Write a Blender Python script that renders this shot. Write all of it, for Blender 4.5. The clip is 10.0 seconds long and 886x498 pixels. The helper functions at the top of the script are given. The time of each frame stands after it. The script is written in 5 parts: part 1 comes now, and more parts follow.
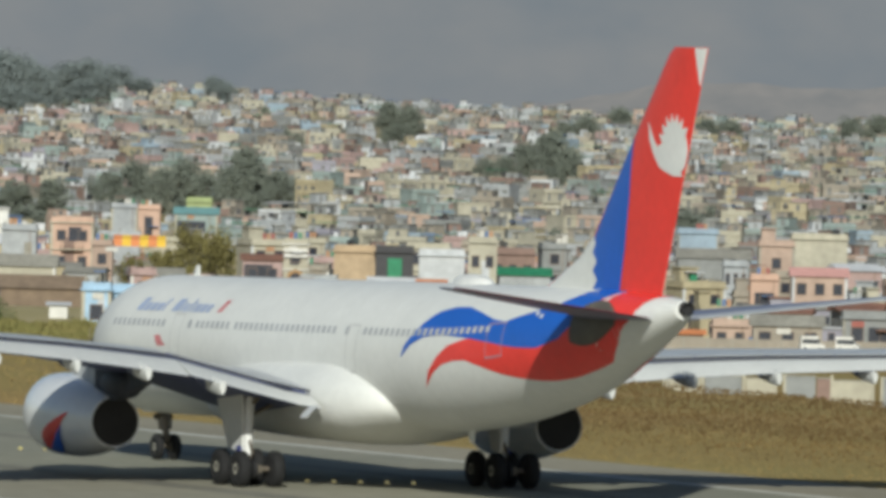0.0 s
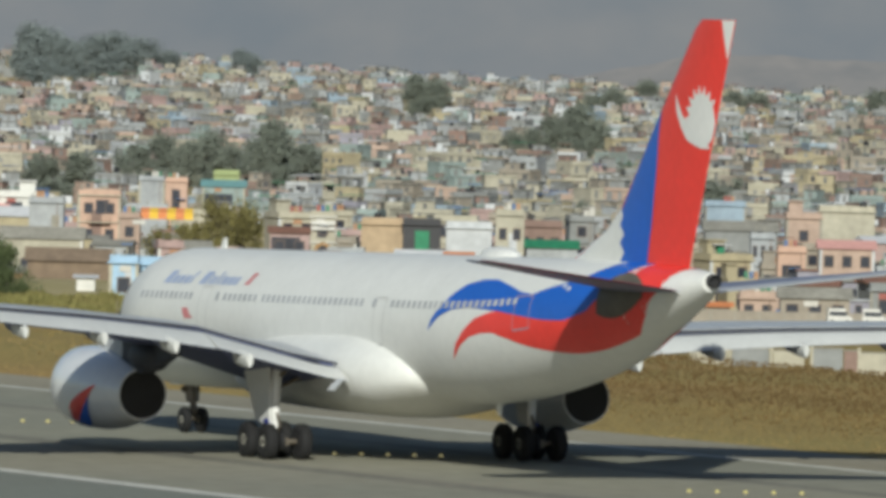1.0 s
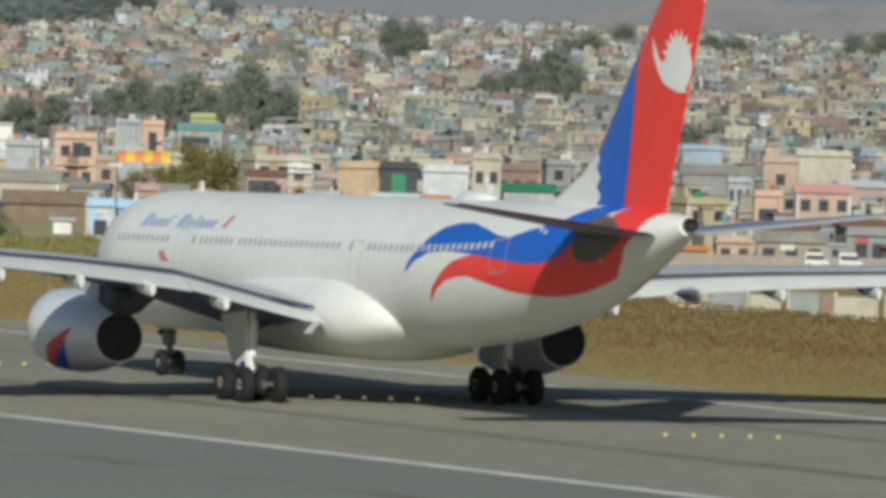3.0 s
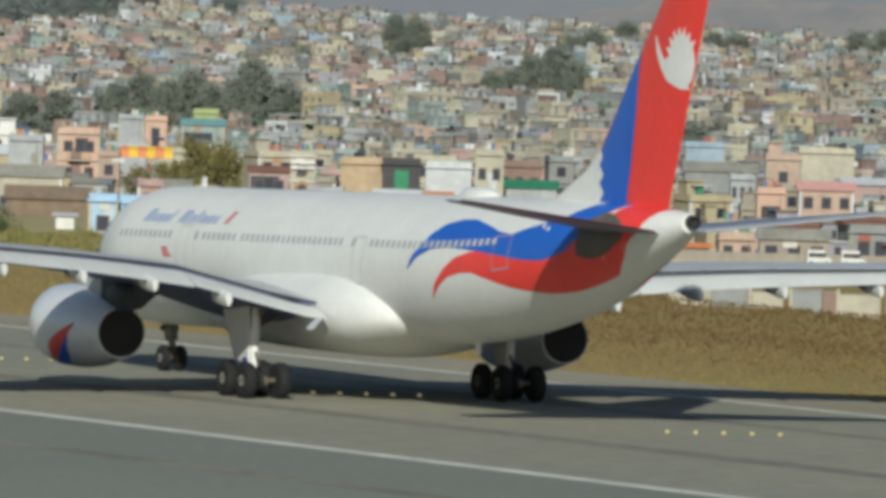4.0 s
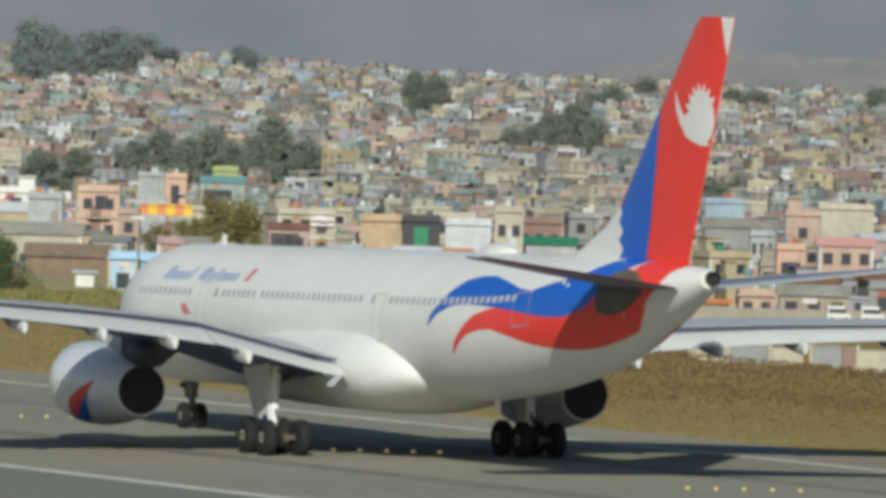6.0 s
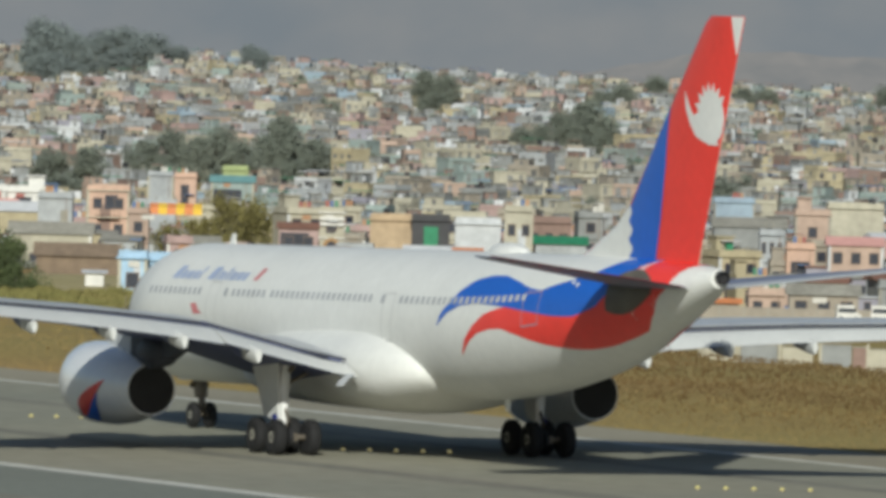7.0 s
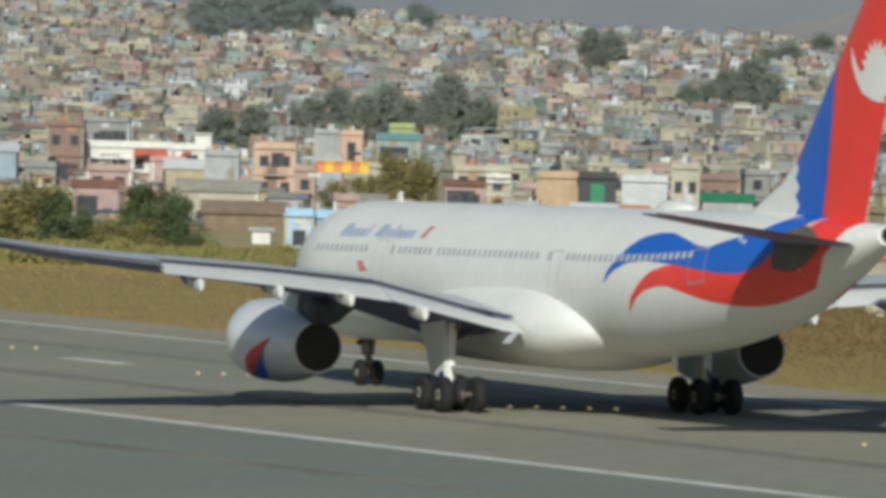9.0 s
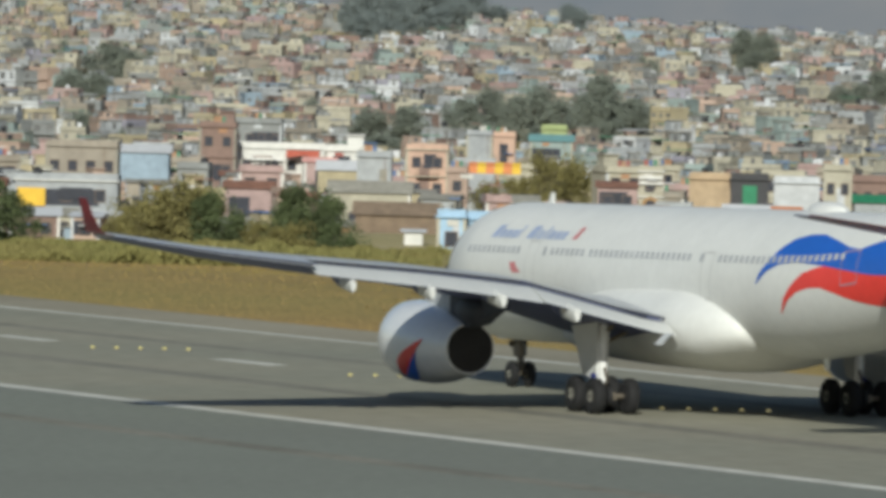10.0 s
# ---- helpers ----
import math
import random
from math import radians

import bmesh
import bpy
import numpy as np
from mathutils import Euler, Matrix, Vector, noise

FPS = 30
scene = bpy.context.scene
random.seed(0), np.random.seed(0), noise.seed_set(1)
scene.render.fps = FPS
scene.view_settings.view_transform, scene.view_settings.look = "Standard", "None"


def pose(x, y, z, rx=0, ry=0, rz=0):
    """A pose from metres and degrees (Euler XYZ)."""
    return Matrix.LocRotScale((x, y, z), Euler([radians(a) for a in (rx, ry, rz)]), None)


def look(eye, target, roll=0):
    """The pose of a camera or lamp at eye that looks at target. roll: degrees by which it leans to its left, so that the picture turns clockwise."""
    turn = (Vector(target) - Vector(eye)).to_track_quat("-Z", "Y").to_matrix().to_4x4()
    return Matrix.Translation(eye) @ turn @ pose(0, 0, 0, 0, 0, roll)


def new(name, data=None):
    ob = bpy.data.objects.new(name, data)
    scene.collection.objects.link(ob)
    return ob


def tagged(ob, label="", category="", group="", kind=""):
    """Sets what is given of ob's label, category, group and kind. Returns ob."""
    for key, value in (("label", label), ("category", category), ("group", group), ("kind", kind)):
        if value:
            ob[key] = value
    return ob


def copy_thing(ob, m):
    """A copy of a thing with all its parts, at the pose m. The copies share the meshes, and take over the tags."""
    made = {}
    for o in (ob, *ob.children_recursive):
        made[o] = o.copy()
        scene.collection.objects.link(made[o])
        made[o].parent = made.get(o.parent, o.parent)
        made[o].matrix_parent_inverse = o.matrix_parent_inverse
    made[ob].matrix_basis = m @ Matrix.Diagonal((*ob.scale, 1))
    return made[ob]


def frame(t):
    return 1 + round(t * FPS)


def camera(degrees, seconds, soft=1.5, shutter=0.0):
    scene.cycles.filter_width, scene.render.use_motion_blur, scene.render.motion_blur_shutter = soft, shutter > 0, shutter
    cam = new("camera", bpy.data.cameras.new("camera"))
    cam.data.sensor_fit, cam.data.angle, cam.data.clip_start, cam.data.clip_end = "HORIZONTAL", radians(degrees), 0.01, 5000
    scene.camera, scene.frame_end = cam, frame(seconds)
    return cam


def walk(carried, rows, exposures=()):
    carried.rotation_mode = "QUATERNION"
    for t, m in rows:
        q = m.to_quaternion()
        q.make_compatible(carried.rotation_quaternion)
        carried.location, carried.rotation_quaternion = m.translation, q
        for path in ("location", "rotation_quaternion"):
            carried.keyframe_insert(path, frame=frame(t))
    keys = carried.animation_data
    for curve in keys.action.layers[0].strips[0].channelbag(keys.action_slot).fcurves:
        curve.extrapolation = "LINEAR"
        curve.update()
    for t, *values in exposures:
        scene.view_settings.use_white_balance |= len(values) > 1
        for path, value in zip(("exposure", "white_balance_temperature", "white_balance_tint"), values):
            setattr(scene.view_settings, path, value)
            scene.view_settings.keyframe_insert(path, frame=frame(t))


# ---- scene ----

# ---------------------------------------------------------------- camera
cam = camera(4.902, 10.0, soft=4.2, shutter=0.4)
EYE = (0.0, 0.0, 17.287)
# seconds, pitch, roll, yaw
PATH = [
    (0.0, -1.1452, -1.4852, -0.3106), (0.5, -1.2141, -1.4639, -0.2597), (1.0, -1.3009, -1.4493, -0.1603),
    (1.5, -1.2892, -1.4569, -0.0842), (2.0, -1.3882, -1.5009, -0.0922), (2.5, -1.5541, -1.4608, -0.2010),
    (2.7, -1.5821, -1.4871, -0.2382), (3.8, -1.6527, -1.6687, -0.3110), (4.0, -1.6318, -1.7094, -0.2685),
    (4.5, -1.3899, -1.6813, -0.1780), (5.0, -1.2442, -1.6407, -0.1608), (5.5, -1.3039, -1.5875, -0.1563),
    (5.7, -1.3263, -1.5782, -0.1625), (6.8, -1.2956, -1.5692, -0.1388), (7.0, -1.3249, -1.5639, -0.1087),
    (7.5, -1.4580, -1.6261, 0.0105), (8.0, -1.5387, -1.6018, 0.2715), (8.5, -1.5942, -1.6064, 0.5715),
    (9.0, -1.5851, -1.4759, 0.8121), (9.5, -1.5617, -1.2929, 1.0354), (9.7, -1.5575, -1.3932, 1.2796),
    (9.8, -1.5848, -1.4660, 1.4527), (10.0, -1.5989, -1.4932, 1.6556),
]
walk(cam, [(t, pose(*EYE, 90 + p, r, y)) for t, p, r, y in PATH])

# ---------------------------------------------------------------- light
SUN_TO = Vector((-0.10, -2.05, 1.0)).normalized()
world = bpy.data.worlds.new("world")
scene.world = world
world.use_nodes = True
wn = world.node_tree
sky = wn.nodes.new("ShaderNodeTexSky")
sky.sky_type, sky.sun_disc = "NISHITA", False
sky.sun_elevation = math.asin(SUN_TO.z)
sky.sun_rotation = math.atan2(SUN_TO.x, SUN_TO.y)
sky.dust_density, sky.air_density, sky.ozone_density = 0.6, 1.0, 2.0
wn.nodes["Background"].inputs["Strength"].default_value = 0.060
wn.links.new(sky.outputs[0], wn.nodes["Background"].inputs["Color"])
sun_data = bpy.data.lights.new("sun", "SUN")
sun_data.energy, sun_data.angle, sun_data.color = 4.1, radians(0.6), (0.985, 0.995, 0.90)
sun = new("sun", sun_data)
sun.matrix_world = look(SUN_TO * 300, (0, 0, 0))
scene.view_settings.exposure = 0.0

# ---------------------------------------------------------------- materials
MATS = {}


def mat(name, color, rough=0.6, metal=0.0, vary=0.12, scale=1.0, fine=12.0, bump=0.0, tint=None, hue=0.0, coat=0.0, stretch=(1, 1, 1), spec=0.5):
    """A surface with large stains and fine grain, in metres."""
    if name in MATS:
        return MATS[name]
    m = bpy.data.materials.new(name)
    m.use_nodes = True
    n, k = m.node_tree.nodes, m.node_tree.links
    b = n["Principled BSDF"]
    b.inputs["Roughness"].default_value, b.inputs["Metallic"].default_value = rough, metal
    b.inputs["Coat Weight"].default_value = coat
    b.inputs["Specular IOR Level"].default_value = spec
    geo = n.new("ShaderNodeNewGeometry")
    mp = n.new("ShaderNodeMapping")
    mp.inputs["Scale"].default_value = stretch
    k.new(geo.outputs["Position"], mp.inputs["Vector"])
    big, small = n.new("ShaderNodeTexNoise"), n.new("ShaderNodeTexNoise")
    big.inputs["Scale"].default_value, small.inputs["Scale"].default_value = scale, fine
    big.inputs["Detail"].default_value, small.inputs["Detail"].default_value = 3.0, 2.0
    k.new(mp.outputs[0], big.inputs["Vector"]), k.new(mp.outputs[0], small.inputs["Vector"])
    ramp = n.new("ShaderNodeMapRange")
    ramp.inputs[1].default_value, ramp.inputs[2].default_value = 0.3, 0.7
    k.new(big.outputs[0], ramp.inputs[0])
    mix = n.new("ShaderNodeMix")
    mix.data_type = "RGBA"
    other = tint or [c * (1 - 2 * vary) for c in color]
    mix.inputs[6].default_value, mix.inputs[7].default_value = (*color, 1), (*other, 1)
    k.new(ramp.outputs[0], mix.inputs[0])
    hsv = n.new("ShaderNodeHueSaturation")
    val = n.new("ShaderNodeMapRange")
    val.inputs[1].default_value, val.inputs[2].default_value = 0.3, 0.7
    val.inputs[3].default_value, val.inputs[4].default_value = 1 - vary, 1 + vary
    k.new(small.outputs[0], val.inputs[0])
    k.new(val.outputs[0], hsv.inputs["Value"])
    k.new(mix.outputs[2], hsv.inputs["Color"])
    out = hsv.outputs[0]
    if hue:
        isl = n.new("ShaderNodeObjectInfo") if hue < 0 else geo
        rnd = isl.outputs["Random"] if hue < 0 else geo.outputs["Random Per Island"]
        h2 = n.new("ShaderNodeHueSaturation")
        r2 = n.new("ShaderNodeMapRange")
        r2.inputs[3].default_value, r2.inputs[4].default_value = 1 - abs(hue), 1 + abs(hue)
        k.new(rnd, r2.inputs[0]), k.new(r2.outputs[0], h2.inputs["Value"])
        k.new(out, h2.inputs["Color"])
        out = h2.outputs[0]
    k.new(out, b.inputs["Base Color"])
    if bump:
        bp = n.new("ShaderNodeBump")
        bp.inputs["Strength"].default_value, bp.inputs["Distance"].default_value = bump, 0.05
        k.new(small.outputs[0], bp.inputs["Height"]), k.new(bp.outputs[0], b.inputs["Normal"])
    MATS[name] = m
    return m


WHITE = mat("white_aircraft_paint", (0.765, 0.77, 0.74), 0.48, vary=0.03, scale=0.5, fine=3.0, coat=0.08)
COWL = mat("glossy_cowl_paint", (0.80, 0.81, 0.81), 0.3, vary=0.03, scale=0.5, fine=3.0, coat=1.0, spec=0.9)
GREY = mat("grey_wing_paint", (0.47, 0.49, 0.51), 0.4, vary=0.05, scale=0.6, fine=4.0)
# Shade under the wings, put in as a dark blue-grey colour.
LOWER_SHADE = mat("blue_grey_lower_wing_shade", (0.085, 0.10, 0.20), 0.45, vary=0.06, scale=0.6, fine=4.0)
# Tailplane grey darkened all over to carry the shade of its underside.
TAIL_SHADE = mat("dark_tailplane_shade", (0.17, 0.185, 0.27), 0.4, vary=0.06, scale=0.6, fine=4.0)
FLAPW = mat("flap_paint", (0.62, 0.63, 0.61), 0.4, vary=0.04, scale=0.7, fine=4.0)
BLUE = mat("blue_livery_paint", (0.012, 0.125, 0.56), 0.42, vary=0.04, scale=0.5, fine=3.0, coat=0.08)
RED = mat("red_livery_paint", (0.86, 0.055, 0.042), 0.42, vary=0.04, scale=0.5, fine=3.0, coat=0.08)
CRIMSON = mat("crimson_winglet_paint", (0.42, 0.02, 0.04), 0.4, vary=0.04)
NAVY = mat("navy_paint", (0.02, 0.03, 0.16), 0.4, vary=0.05)
FADED = mat("faded_red_marking", (0.72, 0.24, 0.25), 0.45, vary=0.1)
LETTER = mat("light_blue_lettering", (0.40, 0.48, 0.67), 0.4, vary=0.05)
DARKGAP = mat("dark_gap", (0.04, 0.045, 0.06), 0.6, vary=0.1)
METAL = mat("bare_metal", (0.22, 0.19, 0.15), 0.45, metal=0.6, vary=0.1, scale=1.5)
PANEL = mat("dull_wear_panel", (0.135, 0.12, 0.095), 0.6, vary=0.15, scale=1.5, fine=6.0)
STRUTM = mat("strut_paint", (0.78, 0.78, 0.76), 0.4, vary=0.06, scale=2.0)
RUBBER = mat("tyre_rubber", (0.014, 0.014, 0.015), 0.85, vary=0.2, scale=3.0, bump=0.2)
HUB = mat("wheel_hub", (0.58, 0.56, 0.47), 0.6, vary=0.2, scale=4.0, fine=14.0)
SOOT = mat("sooty_exhaust", (0.018, 0.018, 0.02), 0.7, vary=0.2)
GLASSD = mat("dark_window", (0.05, 0.06, 0.075), 0.15, vary=0.1)
CABIN = mat("cabin_window", (0.53, 0.54, 0.55), 0.2, vary=0.1)
CABINL = mat("pale_cabin_window", (0.62, 0.60, 0.55), 0.3, vary=0.1)


# ---------------------------------------------------------------- mesh helpers
class Mesh:
    """Collects vertices, faces and material numbers."""

    def __init__(self):
        self.v, self.f, self.m = [], [], []

    def box(self, x0, y0, z0, x1, y1, z1, mi=0, skip=()):
        i = len(self.v)
        self.v += [(x0, y0, z0), (x1, y0, z0), (x1, y1, z0), (x0, y1, z0), (x0, y0, z1), (x1, y0, z1), (x1, y1, z1), (x0, y1, z1)]
        for k, q in enumerate([(0, 3, 2, 1), (4, 5, 6, 7), (0, 1, 5, 4), (1, 2, 6, 5), (2, 3, 7, 6), (3, 0, 4, 7)]):
            if k not in skip:
                self.f.append(tuple(i + a for a in q))
                self.m.append(mi)

    def rings(self, rings, mi=0, cap0=True, cap1=True, closed=True):
        i, n = len(self.v), len(rings[0])
        for r in rings:
            self.v += [tuple(p) for p in r]
        for a in range(len(rings) - 1):
            for b in range(n if closed else n - 1):
                c = (b + 1) % n
                self.f.append((i + a * n + b, i + a * n + c, i + (a + 1) * n + c, i + (a + 1) * n + b))
                self.m.append(mi)
        if closed and cap0:
            self.f.append(tuple(i + b for b in reversed(range(n))))
            self.m.append(mi)
        if closed and cap1:
            self.f.append(tuple(i + (len(rings) - 1) * n + b for b in range(n)))
            self.m.append(mi)
        return self

    def tube(self, a, b, ra, rb=None, n=12, mi=0):
        a, b = Vector(a), Vector(b)
        q = (b - a).to_track_quat("Z", "Y")
        rb = ra if rb is None else rb
        ring = lambda c, r: [c + q @ Vector((r * math.cos(2 * math.pi * k / n), r * math.sin(2 * math.pi * k / n), 0)) for k in range(n)]
        return self.rings([ring(a, ra), ring(b, rb)], mi)

    def turned(self, centre, axis, profile, n=28, mi=0):
        """A body of revolution: profile of (distance along the axis, radius)."""
        c, q = Vector(centre), Vector(axis).to_track_quat("Z", "Y")
        rr = [[c + q @ Vector((r * math.cos(2 * math.pi * k / n), r * math.sin(2 * math.pi * k / n), d)) for k in range(n)] for d, r in profile]
        return self.rings(rr, mi)

    def data(self, name, mats, smooth=False):
        me = bpy.data.meshes.new(name)
        me.from_pydata(self.v, [], self.f)
        for m in mats if isinstance(mats, (list, tuple)) else [mats]:
            me.materials.append(m)
        me.polygons.foreach_set("material_index", self.m)
        if smooth:
            me.polygons.foreach_set("use_smooth", [True] * len(self.f))
            me.set_sharp_from_angle(angle=radians(38))
        bm = bmesh.new()
        bm.from_mesh(me)
        if len(self.f) < 60000:
            bmesh.ops.recalc_face_normals(bm, faces=bm.faces)
        bm.to_mesh(me)
        bm.free()
        me.update()
        return me


def part(name, mesh, mats, parent, label="", smooth=False):
    """Links a mesh as one object under a thing or a part."""
    ob = new(name, mesh.data(name, mats, smooth) if isinstance(mesh, Mesh) else mesh)
    ob.parent = parent
    return tagged(ob, label)


def thing(name, label, category, m=None, group="", kind=""):
    ob = new(name)
    if m is not None:
        ob.matrix_world = m
    return tagged(ob, label, category, group, kind)


def curve(points, x):
    return float(np.interp(x, [p[0] for p in points], [p[1] for p in points]))


# ---------------------------------------------------------------- ground
PROFILE = [(-900, 0), (560, 0), (620, -1.2), (700, -3.8), (900, -9), (1200, -15), (1450, -19), (1600, -25), (1900, -31), (2200, -30.5), (2600, -26), (3000, -22.8), (3500, -19.5), (4200, -14.5), (4420, -14), (4700, -40), (4990, -60)]


def ground_z(x, y):
    z = curve(PROFILE, y)
    far = min(1.0, max(0.0, (y - 640) / 600))
    crest = min(1.0, max(0.0, (y - 2700) / 1500))
    # the field ends in a short bank on its nearer side
    v = .880 * x + .474 * (y - 400)
    z -= min(4.5, max(0.0, (v - 75) * .11)) * min(1.0, max(0.0, (x - 2) / 8)) * min(1.0, max(0.0, (900 - y) / 150))
    return z - crest * 5.0 * min(1.0, max(-1.0, x / 150)) + far * 1.6 * noise.noise((x / 160, y / 260, 0.3))


def build_ground():
    ys = [-900, -300, 0, 150, 300, 340] + list(range(360, 600, 20)) + list(range(600, 1000, 25)) + list(range(1000, 4700, 60)) + [4700, 4850, 4990]
    cols = 61
    g = Mesh()
    rows = []
    for y in ys:
        w = max(260, 0.16 * max(y, 0) + 150)
        row = []
        for c in range(cols):
            t = c / (cols - 1) * 2 - 1
            x = t * w * .8 + (2800 - w * .8) * t ** 9
            row.append((x, y, ground_z(x, y)))
        rows.append(row)
    g.rings(rows, 0, closed=False)
    m = mat("dry_grass", (0.33, 0.222, 0.092), 0.95, vary=0.10, scale=0.045, fine=0.5, tint=(0.28, 0.23, 0.085), bump=0.2, stretch=(0.22, 0.9, 1), spec=0.1)
    ob = new("ground", g.data("ground", m, True))
    return tagged(ob, "dry brown airfield grass sloping away to the valley", "ground", kind="structure")


build_ground()

# the runway frame: u along the runway (to the far left), v across it (to the far right)
RUN = Vector((-0.474, 0.880, 0)).normalized()
ACR = Vector((RUN.y, -RUN.x, 0))
R0 = Vector((0.0, 400.0, 0))


def on_run(u, v, z=0.0):
    p = R0 + RUN * u + ACR * v
    return (p.x, p.y, z)


def strip(mesh, u0, u1, v0, v1, z, mi=0, thick=0.03):
    i = len(mesh.v)
    mesh.v += [on_run(u0, v0, z), on_run(u1, v0, z), on_run(u1, v1, z), on_run(u0, v1, z)]
    mesh.v += [on_run(u0, v0, z - thick), on_run(u1, v0, z - thick), on_run(u1, v1, z - thick), on_run(u0, v1, z - thick)]
    for q in [(3, 2, 1, 0), (0, 1, 5, 4), (1, 2, 6, 5), (2, 3, 7, 6), (3, 0, 4, 7)]:
        mesh.f.append(tuple(i + a for a in q))
        mesh.m.append(mi)


ASPHALT = mat("runway_asphalt", (0.305, 0.288, 0.225), 0.95, spec=0.12, vary=0.10, scale=0.05, fine=0.8, tint=(0.255, 0.255, 0.205), bump=0.15)
SHOULDER = mat("shoulder_asphalt", (0.34, 0.31, 0.235), 0.95, spec=0.12, vary=0.10, scale=0.07, fine=2.0, bump=0.15)
LINE = mat("worn_line_paint", (0.68, 0.67, 0.60), 0.8, vary=0.16, scale=0.5, fine=3.0)


def build_runway():
    m = Mesh()
    strip(m, -420, 520, -90, -21.2, 0.03, thick=0.25)
    outer = mat("outer_asphalt", (0.220, 0.235, 0.200), 0.95, spec=0.12, vary=0.08, scale=0.06, fine=2.0, bump=0.15, tint=(0.205, 0.215, 0.185))
    tagged(new("runway_apron", m.data("runway_apron", outer)), "greenish grey worn asphalt outside the edge line", "pavement", kind="structure")
    m = Mesh()
    strip(m, -420, 520, -21.2, 16.0, 0.03, thick=0.25)
    tagged(new("runway", m.data("runway", ASPHALT)), "worn grey asphalt runway", "runway", kind="structure")
    m = Mesh()
    strip(m, -420, 520, 16.0, 22.5, 0.025, thick=0.25)
    tagged(new("runway_shoulder", m.data("runway_shoulder", SHOULDER)), "sandy grey asphalt shoulder beside the grass", "shoulder", kind="structure")
    for v0, v1 in ((-21.75, -20.75), (15.3, 15.95)):
        m = Mesh()
        strip(m, -420, 520, v0, v1, 0.036, thick=0.02)
        tagged(new("runway_edge_line", m.data("runway_edge_line", LINE)), "worn white painted runway edge line", "road marking", kind="structure")
    for k in range(-6, 9):
        m = Mesh()
        u = 40.0 + 23.2 * k
        if u < 39:
            continue
        strip(m, u + .6, u + 6.4, -0.3, 0.65, 0.036, thick=0.02)
        tagged(new("centre_line_dash", m.data("centre_line_dash", LINE)), "worn white painted runway centre dash", "road marking", kind="structure")
    # dark rubber and patching along the wheel paths, slightly raised sealing strips
    rub = mat("rubber_streaks", (0.25, 0.24, 0.20), 0.95, spec=0.12, vary=0.15, scale=0.15, fine=1.5)
    for v0, v1, u0, u1 in ((-9.2, -7.4, -200, 330), (5.2, 6.6, -200, 330), (-33, -31.4, -300, 300)):
        m = Mesh()
        strip(m, u0, u1, v0, v1, 0.033, thick=0.01)
        tagged(new("asphalt_seam", m.data("asphalt_seam", rub)), "dark rubbered strip along the runway asphalt", "pavement", kind="structure")


build_runway()
LAMPG = mat("pale_lamp_glass", (0.40, 0.36, 0.12), 0.3, vary=0.05)
lamp_surface = LAMPG.node_tree.nodes["Principled BSDF"]
lamp_surface.inputs["Emission Color"].default_value = (1.0, 0.88, 0.45, 1)
lamp_surface.inputs["Emission Strength"].default_value = 0.2


def runway_light(u, v):
    """A low inset light: a metal dish with a domed glass."""
    t = thing("runway_light", "small raised yellowish runway light on the asphalt", "runway light", pose(*on_run(u, v, 0.03)), "lights in rows across the runway")
    part("base", Mesh().turned((0, 0, 0), (0, 0, 1), [(0, 0.14), (0.03, 0.13), (0.04, 0.10)], 12), METAL, t)
    part("lens", Mesh().turned((0, 0, 0.04), (0, 0, 1), [(0, 0.095), (0.05, 0.09), (0.09, 0.06), (0.10, 0.02)], 12), LAMPG, t, "pale yellow glass")
    return t


proto_light = None
for row, base in enumerate((-52.0, -25.2, 2.5, 30.0, 55.4, 83.0)):
    for k in range(5):
        u, v = base + 0.5 - 0.40 * k, -1.40 + 0.96 * k
        if proto_light is None:
            proto_light = runway_light(u, v)
        else:
            copy_thing(proto_light, pose(*on_run(u, v, 0.03)))

# ---------------------------------------------------------------- airliner
# local axes: x aft from the nose less 28.85, y to starboard, z up
AIR = thing("airliner", "white twin-engine airliner with blue and red waves on the runway", "airplane", pose(0, 400, 0.03, 0, 0, -67.28))


def A(s, l, z):
    return (s - 28.85, -l, z)


FS = [0, .3, 1, 2, 3, 4, 5.5, 7.5, 37, 39, 42, 44.4, 48.5, 52, 54.4, 56, 57.6]
FT = [-.75, -.1, .55, 1.4, 1.95, 2.3, 2.62, 2.82, 2.82, 2.82, 2.8, 2.8, 2.78, 2.7, 2.62, 2.55, 2.4]
FB = [-.75, -1.2, -1.75, -2.2, -2.45, -2.62, -2.78, -2.82, -2.82, -2.72, -2.45, -2.12, -1.32, -.2, .62, 1.2, 1.85]
FW = [0.02, .5, 1.0, 1.5, 1.88, 2.2, 2.54, 2.82, 2.82, 2.82, 2.72, 2.58, 2.18, 1.62, 1.15, .8, .27]


def smooth_interp(s, xs, ys):
    """Piecewise cubic through the control values."""
    i = min(max(int(np.searchsorted(xs, s)) - 1, 0), len(xs) - 2)
    d = [(ys[k + 1] - ys[k]) / (xs[k + 1] - xs[k]) for k in range(len(xs) - 1)]
    tang = lambda k: d[0] if k == 0 else d[-1] if k == len(xs) - 1 else (0.0 if d[k - 1] * d[k] <= 0 else 2 * d[k - 1] * d[k] / (d[k - 1] + d[k]))
    h = xs[i + 1] - xs[i]
    t = (s - xs[i]) / h
    return ((2 * t ** 3 - 3 * t * t + 1) * ys[i] + (t ** 3 - 2 * t * t + t) * h * tang(i) + (-2 * t ** 3 + 3 * t * t) * ys[i + 1] + (t ** 3 - t * t) * h * tang(i + 1))


